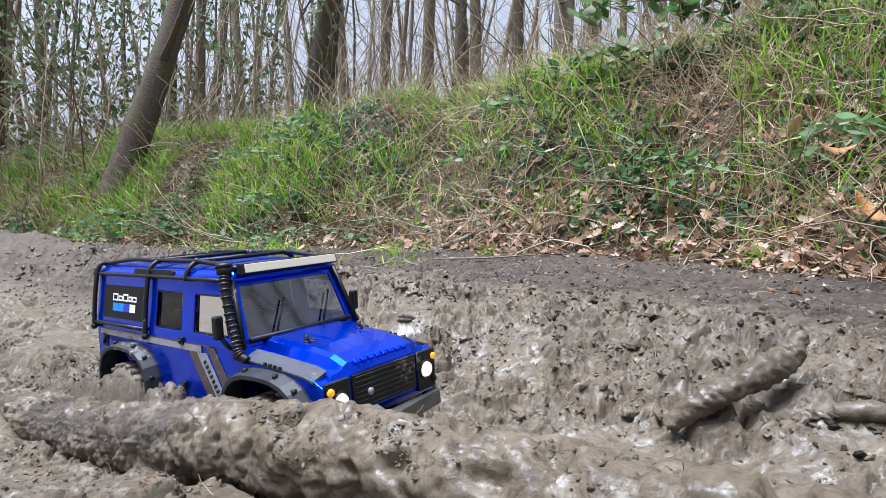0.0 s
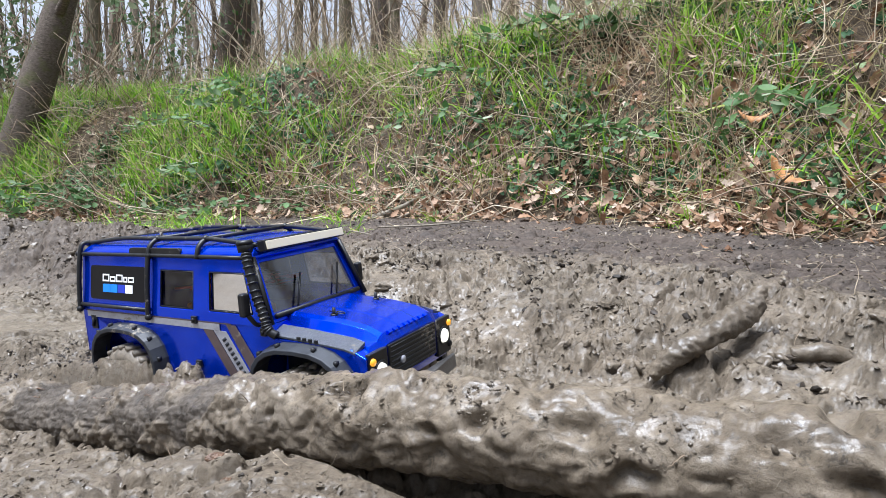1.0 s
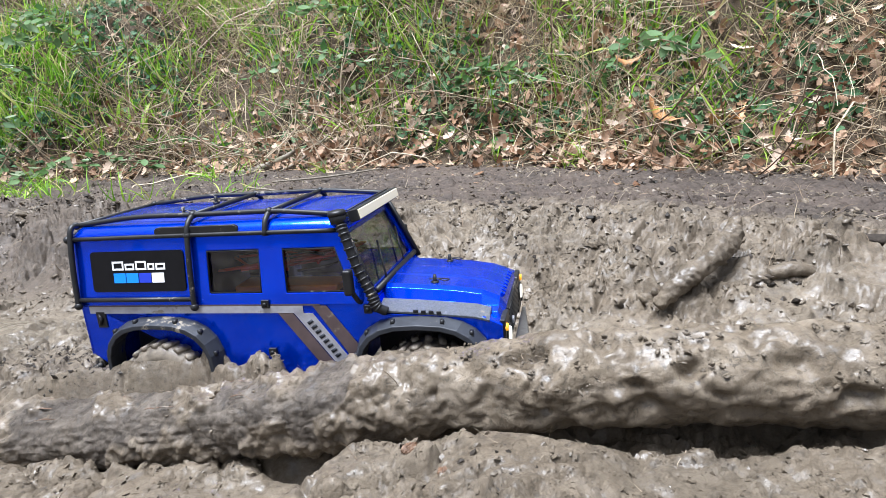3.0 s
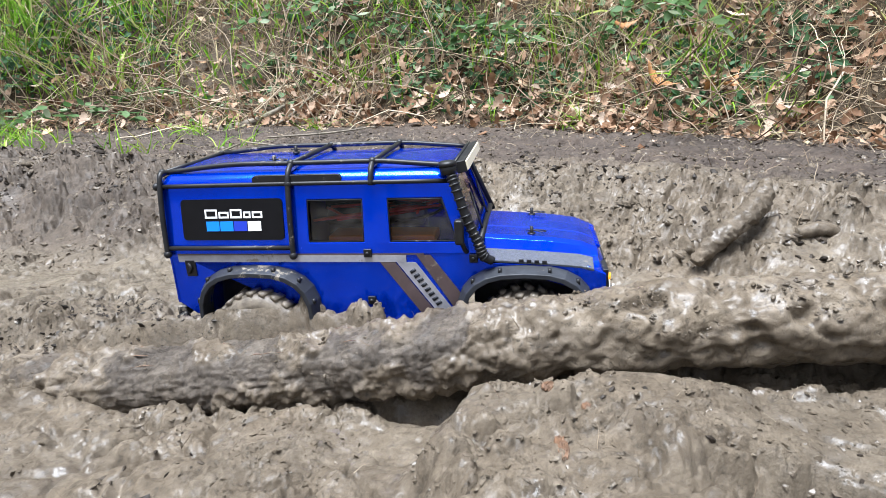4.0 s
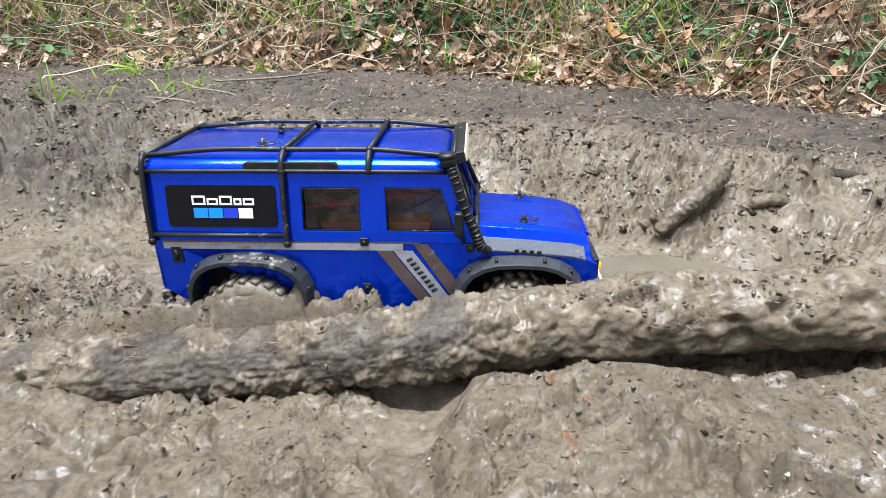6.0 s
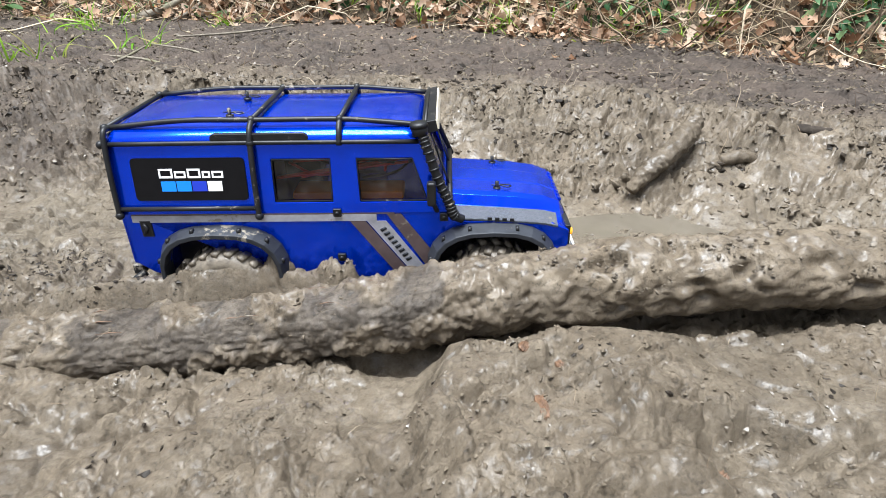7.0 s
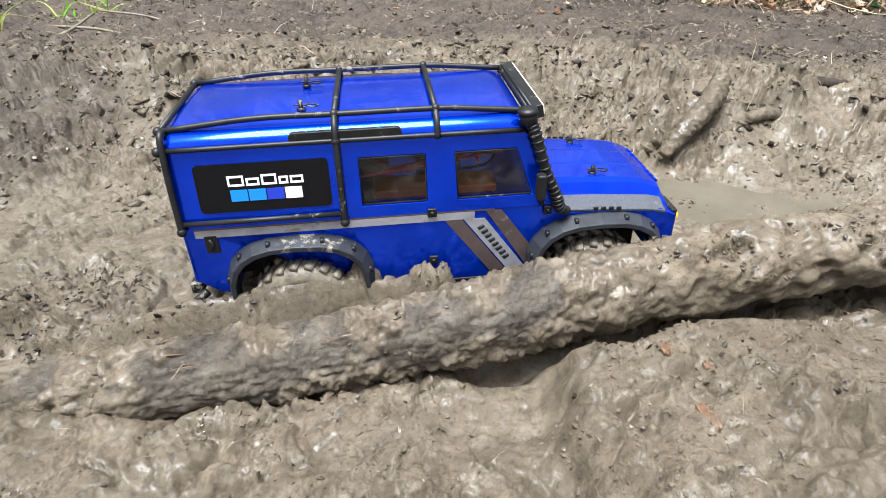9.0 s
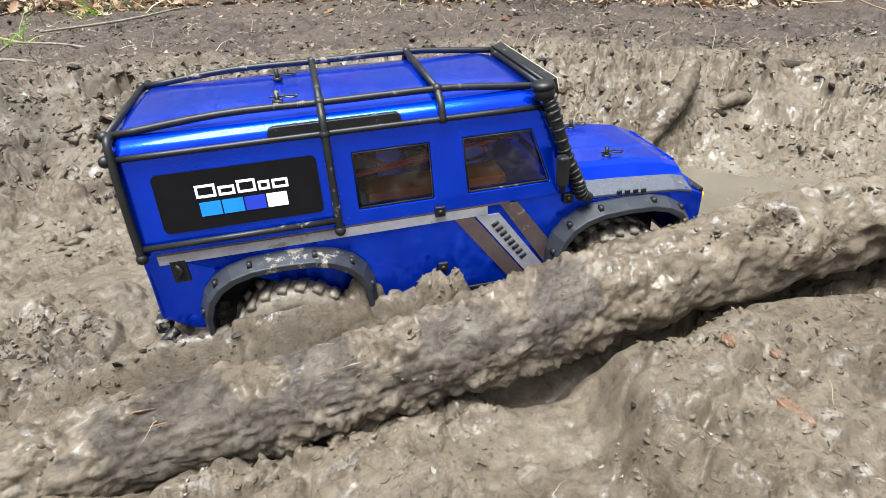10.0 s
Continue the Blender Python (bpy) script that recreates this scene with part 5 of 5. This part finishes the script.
def patch(f, seed, lo, hi):
    return lambda x, y: step(lo, hi, perlin(x * f, y * f, seed) + 0.4 * perlin(x * f * 2.7, y * f * 2.7, seed + 1))


green_patch = patch(1.9, 101, -0.32, 0.15)
ivy_patch = patch(2.3, 111, -0.35, 0.2)
brown_patch = patch(1.7, 121, -0.4, 0.1)
R0, R1 = (-3.6, 3.4), (0.3, 4.9)


def seen(x, y, d):
    return (d < 1.15 + 0.5 * step(-0.6, -1.4, x)) & (y > 0.55 - 0.1 * x)


log_flakes()
mud_fibres()


# grass
def grass_keep(x, y, d, g):
    left = step(0.2, -0.6, x)
    want = green_patch(x, y) * step(0.05, 0.35, d) * (0.25 + 0.75 * np.maximum(left, 0.5 * step(0.25, 0.7, d)))
    return seen(x, y, d) & (RNG.uniform(0, 1, len(x)) < want * (1 - 0.85 * g * step(1.0, 0.7, d)))


loc, nrm = spots(190000, *R0, *R1, grass_keep)
field("grass", [blade(b, 0.020 + 0.006 * (i % 3)) for i, b in enumerate((0.25, 0.5, 0.75, 1.0, 0.4))], loc, nrm, RNG.uniform(0.06, 0.20, len(loc)), 0.42, GRASS, "fresh green grass tufts on the woodland bank", False)
# tufts low down by the path
tl = []
for cx, cy, n in ((-0.78, 2.42, 150), (-0.55, 2.62, 100), (0.13, 2.30, 30), (0.85, 1.92, 25), (1.48, 0.93, 40), (1.30, 1.12, 25), (0.42, 2.02, 16), (-1.4, 2.75, 150), (-0.20, 1.72, 26), (0.10, 1.80, 22), (0.02, 2.20, 30), (-0.45, 2.25, 60), (1.10, 1.42, 40), (1.0, 1.70, 26)):
    a, r = RNG.uniform(0, 2 * np.pi, n), 0.12 * np.sqrt(RNG.uniform(0, 1, n)) * (n / 150) ** 0.4
    x, y = cx + np.cos(a) * r * 1.6, cy + np.sin(a) * r
    x, y = far(x, y)
    tl.append(np.stack([x, y, land(x, y)], 1))
tl = np.concatenate(tl)
field("grass", [blade(b, 0.022) for b in (0.6, 0.9, 1.2)], tl, None, RNG.uniform(0.04, 0.11, len(tl)), 0.5, GRASS, "low grass and moss tufts beside the path", False)


# dry straw and dead stems
def straw_keep(x, y, d, g):
    want = step(-0.02, 0.2, d) * (0.35 + 0.65 * brown_patch(x, y)) * (0.45 + 0.55 * step(-0.4, 0.6, x)) * (1 - 0.75 * g * step(0.8, 0.45, d))
    return seen(x, y, d) & (RNG.uniform(0, 1, len(x)) < want)


loc, nrm = spots(80000, *R0, *R1, straw_keep)
loc[:, 2] += 0.006
field("straw", [ribbon(s, 6, 0.0040, 0.45) for s in range(9)], loc, nrm, RNG.uniform(0.10, 0.42, len(loc)), 0.95, STRAW, "tangle of dead grass and dry stems", True)
loc, nrm = spots(6000, *R0, *R1, lambda x, y, d, g: seen(x, y, d) & (d > -0.03))
loc[:, 2] += 0.008
field("twigs", [stem(s + 20, 8, 0.0060, 0.5) for s in range(7)], loc, nrm, RNG.uniform(0.15, 0.65, len(loc)), 0.9, TWIG, "brown dead twigs and bramble canes", True)


# ivy, bramble leaves and fallen oak leaves
def ivy_keep(x, y, d, g):
    want = ivy_patch(x, y) * step(0.02, 0.2, d) * (1 - 0.8 * g * step(0.8, 0.5, d))
    return seen(x, y, d) & (RNG.uniform(0, 1, len(x)) < want)


loc, nrm = spots(90000, *R0, *R1, ivy_keep)
loc[:, 2] += RNG.uniform(0.01, 0.07, len(loc))
field("ivy", [leaf(IVY_OUT, f, c) for f, c in ((0.2, 0.3), (0.35, -0.3), (-0.15, 0.4))], loc, nrm, RNG.uniform(0.016, 0.038, len(loc)), 0.6, IVY, "dark green ivy leaves creeping over the bank", True)


def oak_keep(x, y, d, g):
    want = step(-0.06, 0.10, d) * (0.25 + 0.75 * step(0.75, 0.15, d)) * (0.45 + 0.55 * step(-0.6, 0.7, x)) * (0.35 + 0.65 * brown_patch(x, y)) * (1 - 0.6 * g * step(0.8, 0.45, d))
    return seen(x, y, d) & (RNG.uniform(0, 1, len(x)) < want)


loc, nrm = spots(85000, *R0, *R1, oak_keep)
loc[:, 2] += RNG.uniform(0.004, 0.035, len(loc))
OAK_FORMS = [leaf(OAK_OUT, f, c) for f, c in ((0.3, 0.6), (-0.35, 0.9), (0.15, -0.7), (0.55, 0.5), (0.2, 1.3))]
field("leaf_litter", OAK_FORMS, loc, nrm, RNG.uniform(0.022, 0.065, len(loc)), 0.6, OAK, "fallen brown oak leaves littering the bank", True)
loc, nrm = spots(650, -1.2, 2.0, 0.9, 2.9, lambda x, y, d, g: (d < 0.0) & (d > -0.45) & (RNG.uniform(0, 1, len(x)) < 0.25 + 0.5 * step(-0.2, 0, d)))
loc[:, 2] += 0.004
field("leaf_litter", OAK_FORMS, loc, nrm, RNG.uniform(0.015, 0.045, len(loc)), 0.2, OAK, "small scraps of dead leaf trodden into the path", True)

loc, nrm = spots(4000, -0.4, 2.3, 0.8, 3.0, lambda x, y, d, g: (d > -0.04) & (d < 0.55) & (RNG.uniform(0, 1, len(x)) < step(0.6, 0.1, d) * (0.25 + 0.75 * step(0.0, 0.6, x))))
loc[:, 2] += RNG.uniform(0.02, 0.07, len(loc)) * step(-0.02, 0.12, rise(loc[:, 0], loc[:, 1])[0])
field("leaf_litter", OAK_FORMS, loc, nrm, RNG.uniform(0.03, 0.075, len(loc)), 0.45, OAK, "pale dry oak leaves caught on the lower bank", True)

# crumbled litter that hides the soil
loc, nrm = spots(90000, *R0, *R1, lambda x, y, d, g: seen(x, y, d) & (d > -0.05))
loc[:, 2] += RNG.uniform(0.0, 0.012, len(loc))
LITTER = island_mat("crumbled_litter", [(0, (0.04, 0.028, 0.017)), (0.3, (0.13, 0.085, 0.05)), (0.6, (0.27, 0.19, 0.12)), (0.85, (0.44, 0.34, 0.23)), (1, (0.13, 0.19, 0.05))], 0.75)
field("litter", [([(0, 0, 0), (0.5, 0.22, 0.06), (1, 0, 0.02), (0.5, -0.22, 0.05)], [(0, 3, 2, 1)]), ([(0, 0, 0), (0.5, 0.10, 0.02), (1.3, 0, 0.06), (0.5, -0.10, 0.0)], [(0, 3, 2, 1)])], loc, nrm, RNG.uniform(0.010, 0.034, len(loc)), 0.55, LITTER, "crumbled dead leaves and bits of twig", True)

# larger single leaves at the foot of the bank
OAK_BIG = [simple("pale_dry_leaf", (0.50, 0.33, 0.20), 0.55, var=0.3, scale=40), simple("rust_dry_leaf", (0.40, 0.19, 0.07), 0.55, var=0.3, scale=40), simple("buff_dry_leaf", (0.58, 0.44, 0.31), 0.55, var=0.25, scale=40)]
for k, (x, y, s, lift) in enumerate(((0.80, 1.96, 0.10, 0.012), (0.85, 1.93, 0.07, 0.01), (1.00, 1.93, 0.12, 0.03), (1.06, 1.88, 0.08, 0.02), (1.34, 1.22, 0.13, 0.03), (1.36, 1.16, 0.10, 0.03), (1.29, 1.24, 0.09, 0.02), (1.43, 1.16, 0.08, 0.03), (1.22, 1.45, 0.09, 0.02), (0.55, 2.28, 0.09, 0.02), (0.36, 2.42, 0.07, 0.01), (0.12, 2.62, 0.09, 0.02), (1.12, 1.72, 0.10, 0.02), (1.18, 1.60, 0.08, 0.02), (0.92, 2.05, 0.09, 0.05), (1.30, 1.60, 0.10, 0.10), (1.42, 1.44, 0.11, 0.08), (0.70, 2.20, 0.09, 0.03), (-0.35, 2.72, 0.08, 0.02), (1.52, 1.10, 0.10, 0.04), (1.57, 1.22, 0.09, 0.10), (0.02, 2.68, 0.10, 0.02))):
    v, f = OAK_FORMS[k % 5]
    bm = bmesh.new()
    vs = [bm.verts.new(p) for p in v]
    for q in f:
        bm.faces.new([vs[i] for i in q])
    ob = part("oak_leaf", bm, OAK_BIG[k % 3])
    so = ob.modifiers.new("thick", "SOLIDIFY")
    so.thickness = 0.008
    r = random.Random(k)
    x, y, s = *far(x, y), s * K
    ob.matrix_world = Matrix.Translation((x, y, height(x, y) + lift)) @ Euler((r.uniform(-0.9, 0.3), r.uniform(-0.7, 0.7), r.uniform(0, 6.2))).to_matrix().to_4x4() @ Matrix.Diagonal((s, s, s, 1))
    tagged(ob, ("pale dry curled oak leaf at the bank's foot", "rust-brown dry oak leaf at the bank's foot", "buff crumpled dead leaf at the bank's foot")[k % 3], "leaf", "big fallen leaves")


# bramble canes arching over the crest, with leaves
def bramble(seed, x, y, dx, dy, rise_by, length, big=1.0):
    r = random.Random(seed)
    x, y = far(x, y)
    rise_by, length, big = rise_by * K, length * K, big * K
    z0 = height(x, y)
    pts = [Vector((x, y, z0))]
    n = 6
    for k in range(1, n + 1):
        t = k / n
        pts.append(Vector((x + dx * t * length + r.uniform(-0.03, 0.03), y + dy * t * length + r.uniform(-0.03, 0.03), z0 + rise_by * 4 * t * (1 - t * 0.85))))
    line = bent(pts, 5)
    b = tagged(new("bramble"), "arching bramble cane with scattered green leaves", "bramble", "brambles on the bank")
    bm = bmesh.new()
    tube(bm, line, list(np.linspace(0.0042, 0.0016, len(line))), 6)
    part("cane", bm, TWIG_GREEN, b)
    loc = []
    for k in range(4, len(line)):
        for _ in range(2):
            loc.append(line[k] + Vector((r.uniform(-0.04, 0.04), r.uniform(-0.04, 0.04), r.uniform(-0.02, 0.03))))
    loc = np.array([p[:] for p in loc])
    v, f = leaf(OVAL_OUT, 0.25, 0.3)
    m = spin(np.random.RandomState(seed), len(loc), loc, np.random.RandomState(seed).uniform(0.025, 0.055, len(loc)) * big, 0.5)
    o = np.einsum("nij,kj->nki", m[:, :, :3], np.asarray(v)) + m[:, None, :, 3]
    me = bpy.data.meshes.new("foliage")
    me.from_pydata(o.reshape(-1, 3).tolist(), [], [tuple(j + a * len(v) for j in q) for a in range(len(loc)) for q in f])
    me.materials.append(BRAMBLE)
    me.shade_smooth()
    ob = new("foliage", me)
    ob.parent = b


TWIG_GREEN = simple("bramble_cane", (0.13, 0.085, 0.05), 0.5, var=0.3)
rb = random.Random(12)
for k in range(34):
    t = rb.random()
    x = -1.5 + 3.7 * t + rb.uniform(-0.2, 0.2)
    y = (3.55 - 0.42 * (x + 1.5) if x < 0.3 else 2.85 - 1.02 * (x - 0.3)) + rb.uniform(-0.35, 0.35)
    a = rb.uniform(0, 6.28)
    bramble(k, x, y, math.cos(a), math.sin(a), rb.uniform(0.05, 0.16), rb.uniform(0.25, 0.75))
for k, (x, y, a, h, ln) in enumerate(((1.42, 1.88, 0.4, 0.14, 0.5), (1.62, 1.80, 2.4, 0.16, 0.6), (1.50, 2.10, 3.0, 0.12, 0.7), (1.35, 2.05, 2.2, 0.14, 0.9), (1.75, 1.60, 2.0, 0.14, 0.6))):
    bramble(100 + k, x, y, math.cos(a), math.sin(a), h, ln, 1.9)
# moss cushions
loc, nrm = spots(14000, -2.2, 2.2, 0.8, 4.2, lambda x, y, d, g: seen(x, y, d) & (d > -0.03) & (perlin(x * 3.1, y * 3.1, 141) > 0.26))
field("moss", [blade(0.3, 0.12, 2)], loc, nrm, RNG.uniform(0.012, 0.03, len(loc)), 0.5, MOSS, "yellow-green moss cushions on the bank", True)


# ---- the wood behind ----
def polar(az, dist):
    return 0.03 + math.sin(radians(az + 1.2)) * dist * K, -0.17 + math.cos(radians(az + 1.2)) * dist * K


def tree(az, dist, dia, lean_x, label, mat, tall=7.0, limbs=5, seed=0, ivy=0):
    x, y = polar(az, dist)
    dia, tall = dia * K, tall * K
    z = height(x, y) - 0.12
    r = random.Random(seed)
    t = tagged(new("tree"), label, "tree", "trees of the wood")
    t.location = (x, y, z)
    right = Vector((math.cos(radians(az)), -math.sin(radians(az)), 0))
    line, rad = [], []
    n = 22
    for k in range(n + 1):
        h = k / n
        p = right * (lean_x * tall * h + 0.03 * math.sin(h * 5 + seed)) + Vector((0, 0.05 * math.sin(h * 4 + seed * 2), tall * h))
        line.append(p)
        rad.append(dia / 2 * (1.35 * math.exp(-h * 26) * 0.35 + 1 - 0.62 * h))
    bm = bmesh.new()
    tube(bm, line, rad, 14, 0.16, seed)
    part("trunk", bm, mat, t)
    for k in range(limbs):
        h = r.uniform(0.22, 0.9)
        p = line[int(h * n)]
        a = r.uniform(0, 6.28)
        ln = r.uniform(0.5, 1.5)
        q = [p, p + Vector((math.cos(a), math.sin(a), 0.5)) * ln * 0.5, p + Vector((math.cos(a), math.sin(a), 0.9 + r.uniform(-0.5, 0.3))) * ln]
        bm = bmesh.new()
        tube(bm, bent(q, 5), list(np.linspace(dia * 0.16, 0.004, 11)), 6, 0.2, k)
        part("limb", bm, mat, t)
    if ivy:
        rg = np.random.RandomState(seed)
        h = rg.uniform(0.0, 0.45, ivy)
        a = rg.uniform(0, 6.28, ivy)
        c = np.array([[np.interp(q, np.linspace(0, 1, n + 1), [p[j] for p in line]) for j in range(3)] for q in h])
        ro = dia / 2 * (1.0 + rg.uniform(0.0, 0.9, ivy))
        loc = c + np.stack([np.cos(a) * ro, np.sin(a) * ro, np.zeros(ivy)], 1)
        v, f = leaf(IVY_OUT, 0.2, 0.3)
        m = spin(rg, ivy, loc, rg.uniform(0.04, 0.09, ivy), 1.0)
        scatter("ivy_cover", v, f, m, BRAMBLE, "", "stuff", "", t)
    return t


tree(-26.6, 4.6, 0.21, 0.36, "leaning rough-barked tree trunk on the bank", BARK, 4.0, 2, 1)
tree(-34.0, 6.4, 0.22, 0.10, "leaning grey tree trunk among evergreens", BARK, 7, 4, 2)
tree(-41.5, 4.6, 0.20, -0.03, "dark tree trunk at the wood's edge", BARK, 6, 4, 3)
tree(-9.0, 6.0, 0.17, 0.16, "ivy-clad leaning tree trunk", BARK, 7, 5, 4, 420)
tree(-7.0, 6.4, 0.17, 0.05, "ivy-clad dark tree trunk", BARK, 7, 5, 5, 160)
tree(15.4, 7.6, 0.27, 0.0, "straight pale grey tree trunk", BARK_PALE, 9, 4, 6)
tree(18.0, 8.0, 0.27, 0.0, "straight tan-grey tree trunk", BARK_FAR, 9, 4, 7)
tree(11.0, 6.2, 0.12, 0.0, "slim dark tree trunk", BARK, 8, 4, 8)
tree(5.6, 6.6, 0.10, 0.03, "slim dark tree trunk with ivy tufts", BARK, 8, 5, 9, 60)
tree(7.6, 8.6, 0.18, -0.02, "pale woodland tree trunk", BARK_FAR, 9, 4, 10)
tree(2.8, 9.0, 0.20, 0.0, "pale woodland tree trunk", BARK_FAR, 9, 4, 11)
tree(20.8, 9.4, 0.12, 0.0, "thin woodland tree trunk", BARK_FAR, 9, 4, 12)
tree(-1.6, 9.5, 0.13, 0.0, "thin woodland tree trunk", BARK_FAR, 9, 4, 13)
tree(-18.5, 8.0, 0.12, 0.04, "thin woodland tree trunk", BARK_FAR, 9, 4, 14)
tree(25.5, 8.6, 0.16, 0.02, "woodland tree trunk behind brambles", BARK_FAR, 9, 4, 15)
tree(32.0, 8.0, 0.15, -0.02, "woodland tree trunk behind brambles", BARK_FAR, 9, 4, 16)

# far stems all round, and the haze of bare twigs between them
rf = np.random.RandomState(33)


def far_stems(name, n, d0, d1, az0, az1, s0, s1, forms, mat, label, tilt, zlift=(0, 0)):
    az, dist = np.radians(rf.uniform(az0, az1, n)), rf.uniform(d0, d1, n)
    x, y = 0.03 + np.sin(az) * dist * K, -0.17 + np.cos(az) * dist * K
    z = land(x, y, False) - 0.05 + K * rf.uniform(*zlift, n)
    m = spin(rf, n, np.stack([x, y, z], 1), K * rf.uniform(s0, s1, n), tilt)
    vs, fs, off = [], [], 0
    for i, (v, f) in enumerate(forms):
        mm = m[i::len(forms)]
        vs.append((np.einsum("nij,kj->nki", mm[:, :, :3], np.asarray(v)) + mm[:, None, :, 3]).reshape(-1, 3))
        fs += [tuple(j + off + a * len(v) for j in q) for a in range(len(mm)) for q in f]
        off += len(mm) * len(v)
    me = bpy.data.meshes.new(name)
    me.from_pydata(np.concatenate(vs).tolist(), [], fs)
    me.materials.append(mat)
    me.shade_smooth()
    return tagged(new(name, me), label, "trees", "", "stuff")


FAR = island_mat("far_trunks", [(0, (0.10, 0.08, 0.055)), (0.5, (0.20, 0.165, 0.12)), (1, (0.34, 0.30, 0.24))], 0.8, 0.4, scale=8)
far_stems("far_trees", 170, 9, 32, -62, 62, 7, 13, [stem(s + 50, 8, 0.008, 0.07) for s in range(6)], FAR, "bare trunks of the far winter wood", 0.05)
far_stems("far_trees", 150, 7, 30, 62, 298, 7, 13, [stem(s + 60, 8, 0.009, 0.07) for s in range(6)], FAR, "bare trunks of the wood behind the track", 0.06)
far_stems("undergrowth", 2000, 4.9, 11, -55, 48, 0.7, 2.6, [stem(s + 70, 9, 0.0030, 0.42) for s in range(8)], TWIG, "thicket of bare brown saplings and twigs", 0.40)
far_stems("bare_branches", 1100, 5, 18, -55, 50, 0.8, 2.4, [stem(s + 90, 8, 0.0042, 0.40) for s in range(8)], FAR, "bare winter branches against a white sky", 0.75, (0.8, 5.0))
far_stems("bare_branches", 700, 3.5, 14, 62, 298, 1.0, 3.0, [stem(s + 95, 8, 0.006, 0.40) for s in range(8)], FAR, "bare overhanging branches behind the track", 0.75, (1.6, 6.0))


def evergreen(az0, az1, d0, d1, z0, z1, n, seed, label):
    rg = np.random.RandomState(seed)
    az, dist = np.radians(rg.uniform(az0, az1, n)), rg.uniform(d0, d1, n)
    x, y = 0.07 + np.sin(az) * dist, -0.1 + np.cos(az) * dist
    z = rg.uniform(z0, z1, n)
    keep = (perlin(x * 1.3 + 5, z * 1.6, seed) + 0.5 * perlin(x * 4, z * 4, seed + 2)) > -0.18
    loc = (np.stack([x, y, z], 1) * K + [0, -0.05, -0.05])[keep]
    v, f = leaf(OVAL_OUT, 0.25, 0.4)
    m = spin(rg, len(loc), loc, K * rg.uniform(0.035, 0.085, len(loc)), 1.1)
    return scatter("evergreen_bush", v, f, m, HOLLY, label, "stuff", "bush")


evergreen(-33, -10, 5.2, 8.2, 0.5, 3.2, 9000, 5, "dark glossy holly thicket behind the bank")
evergreen(-56, -33, 5.6, 8.5, 0.4, 2.8, 3600, 6, "sparse evergreen bushes at the wood's edge")
evergreen(-6, 42, 7.0, 11.0, 0.7, 1.7, 3000, 8, "low evergreen undergrowth among the trunks")
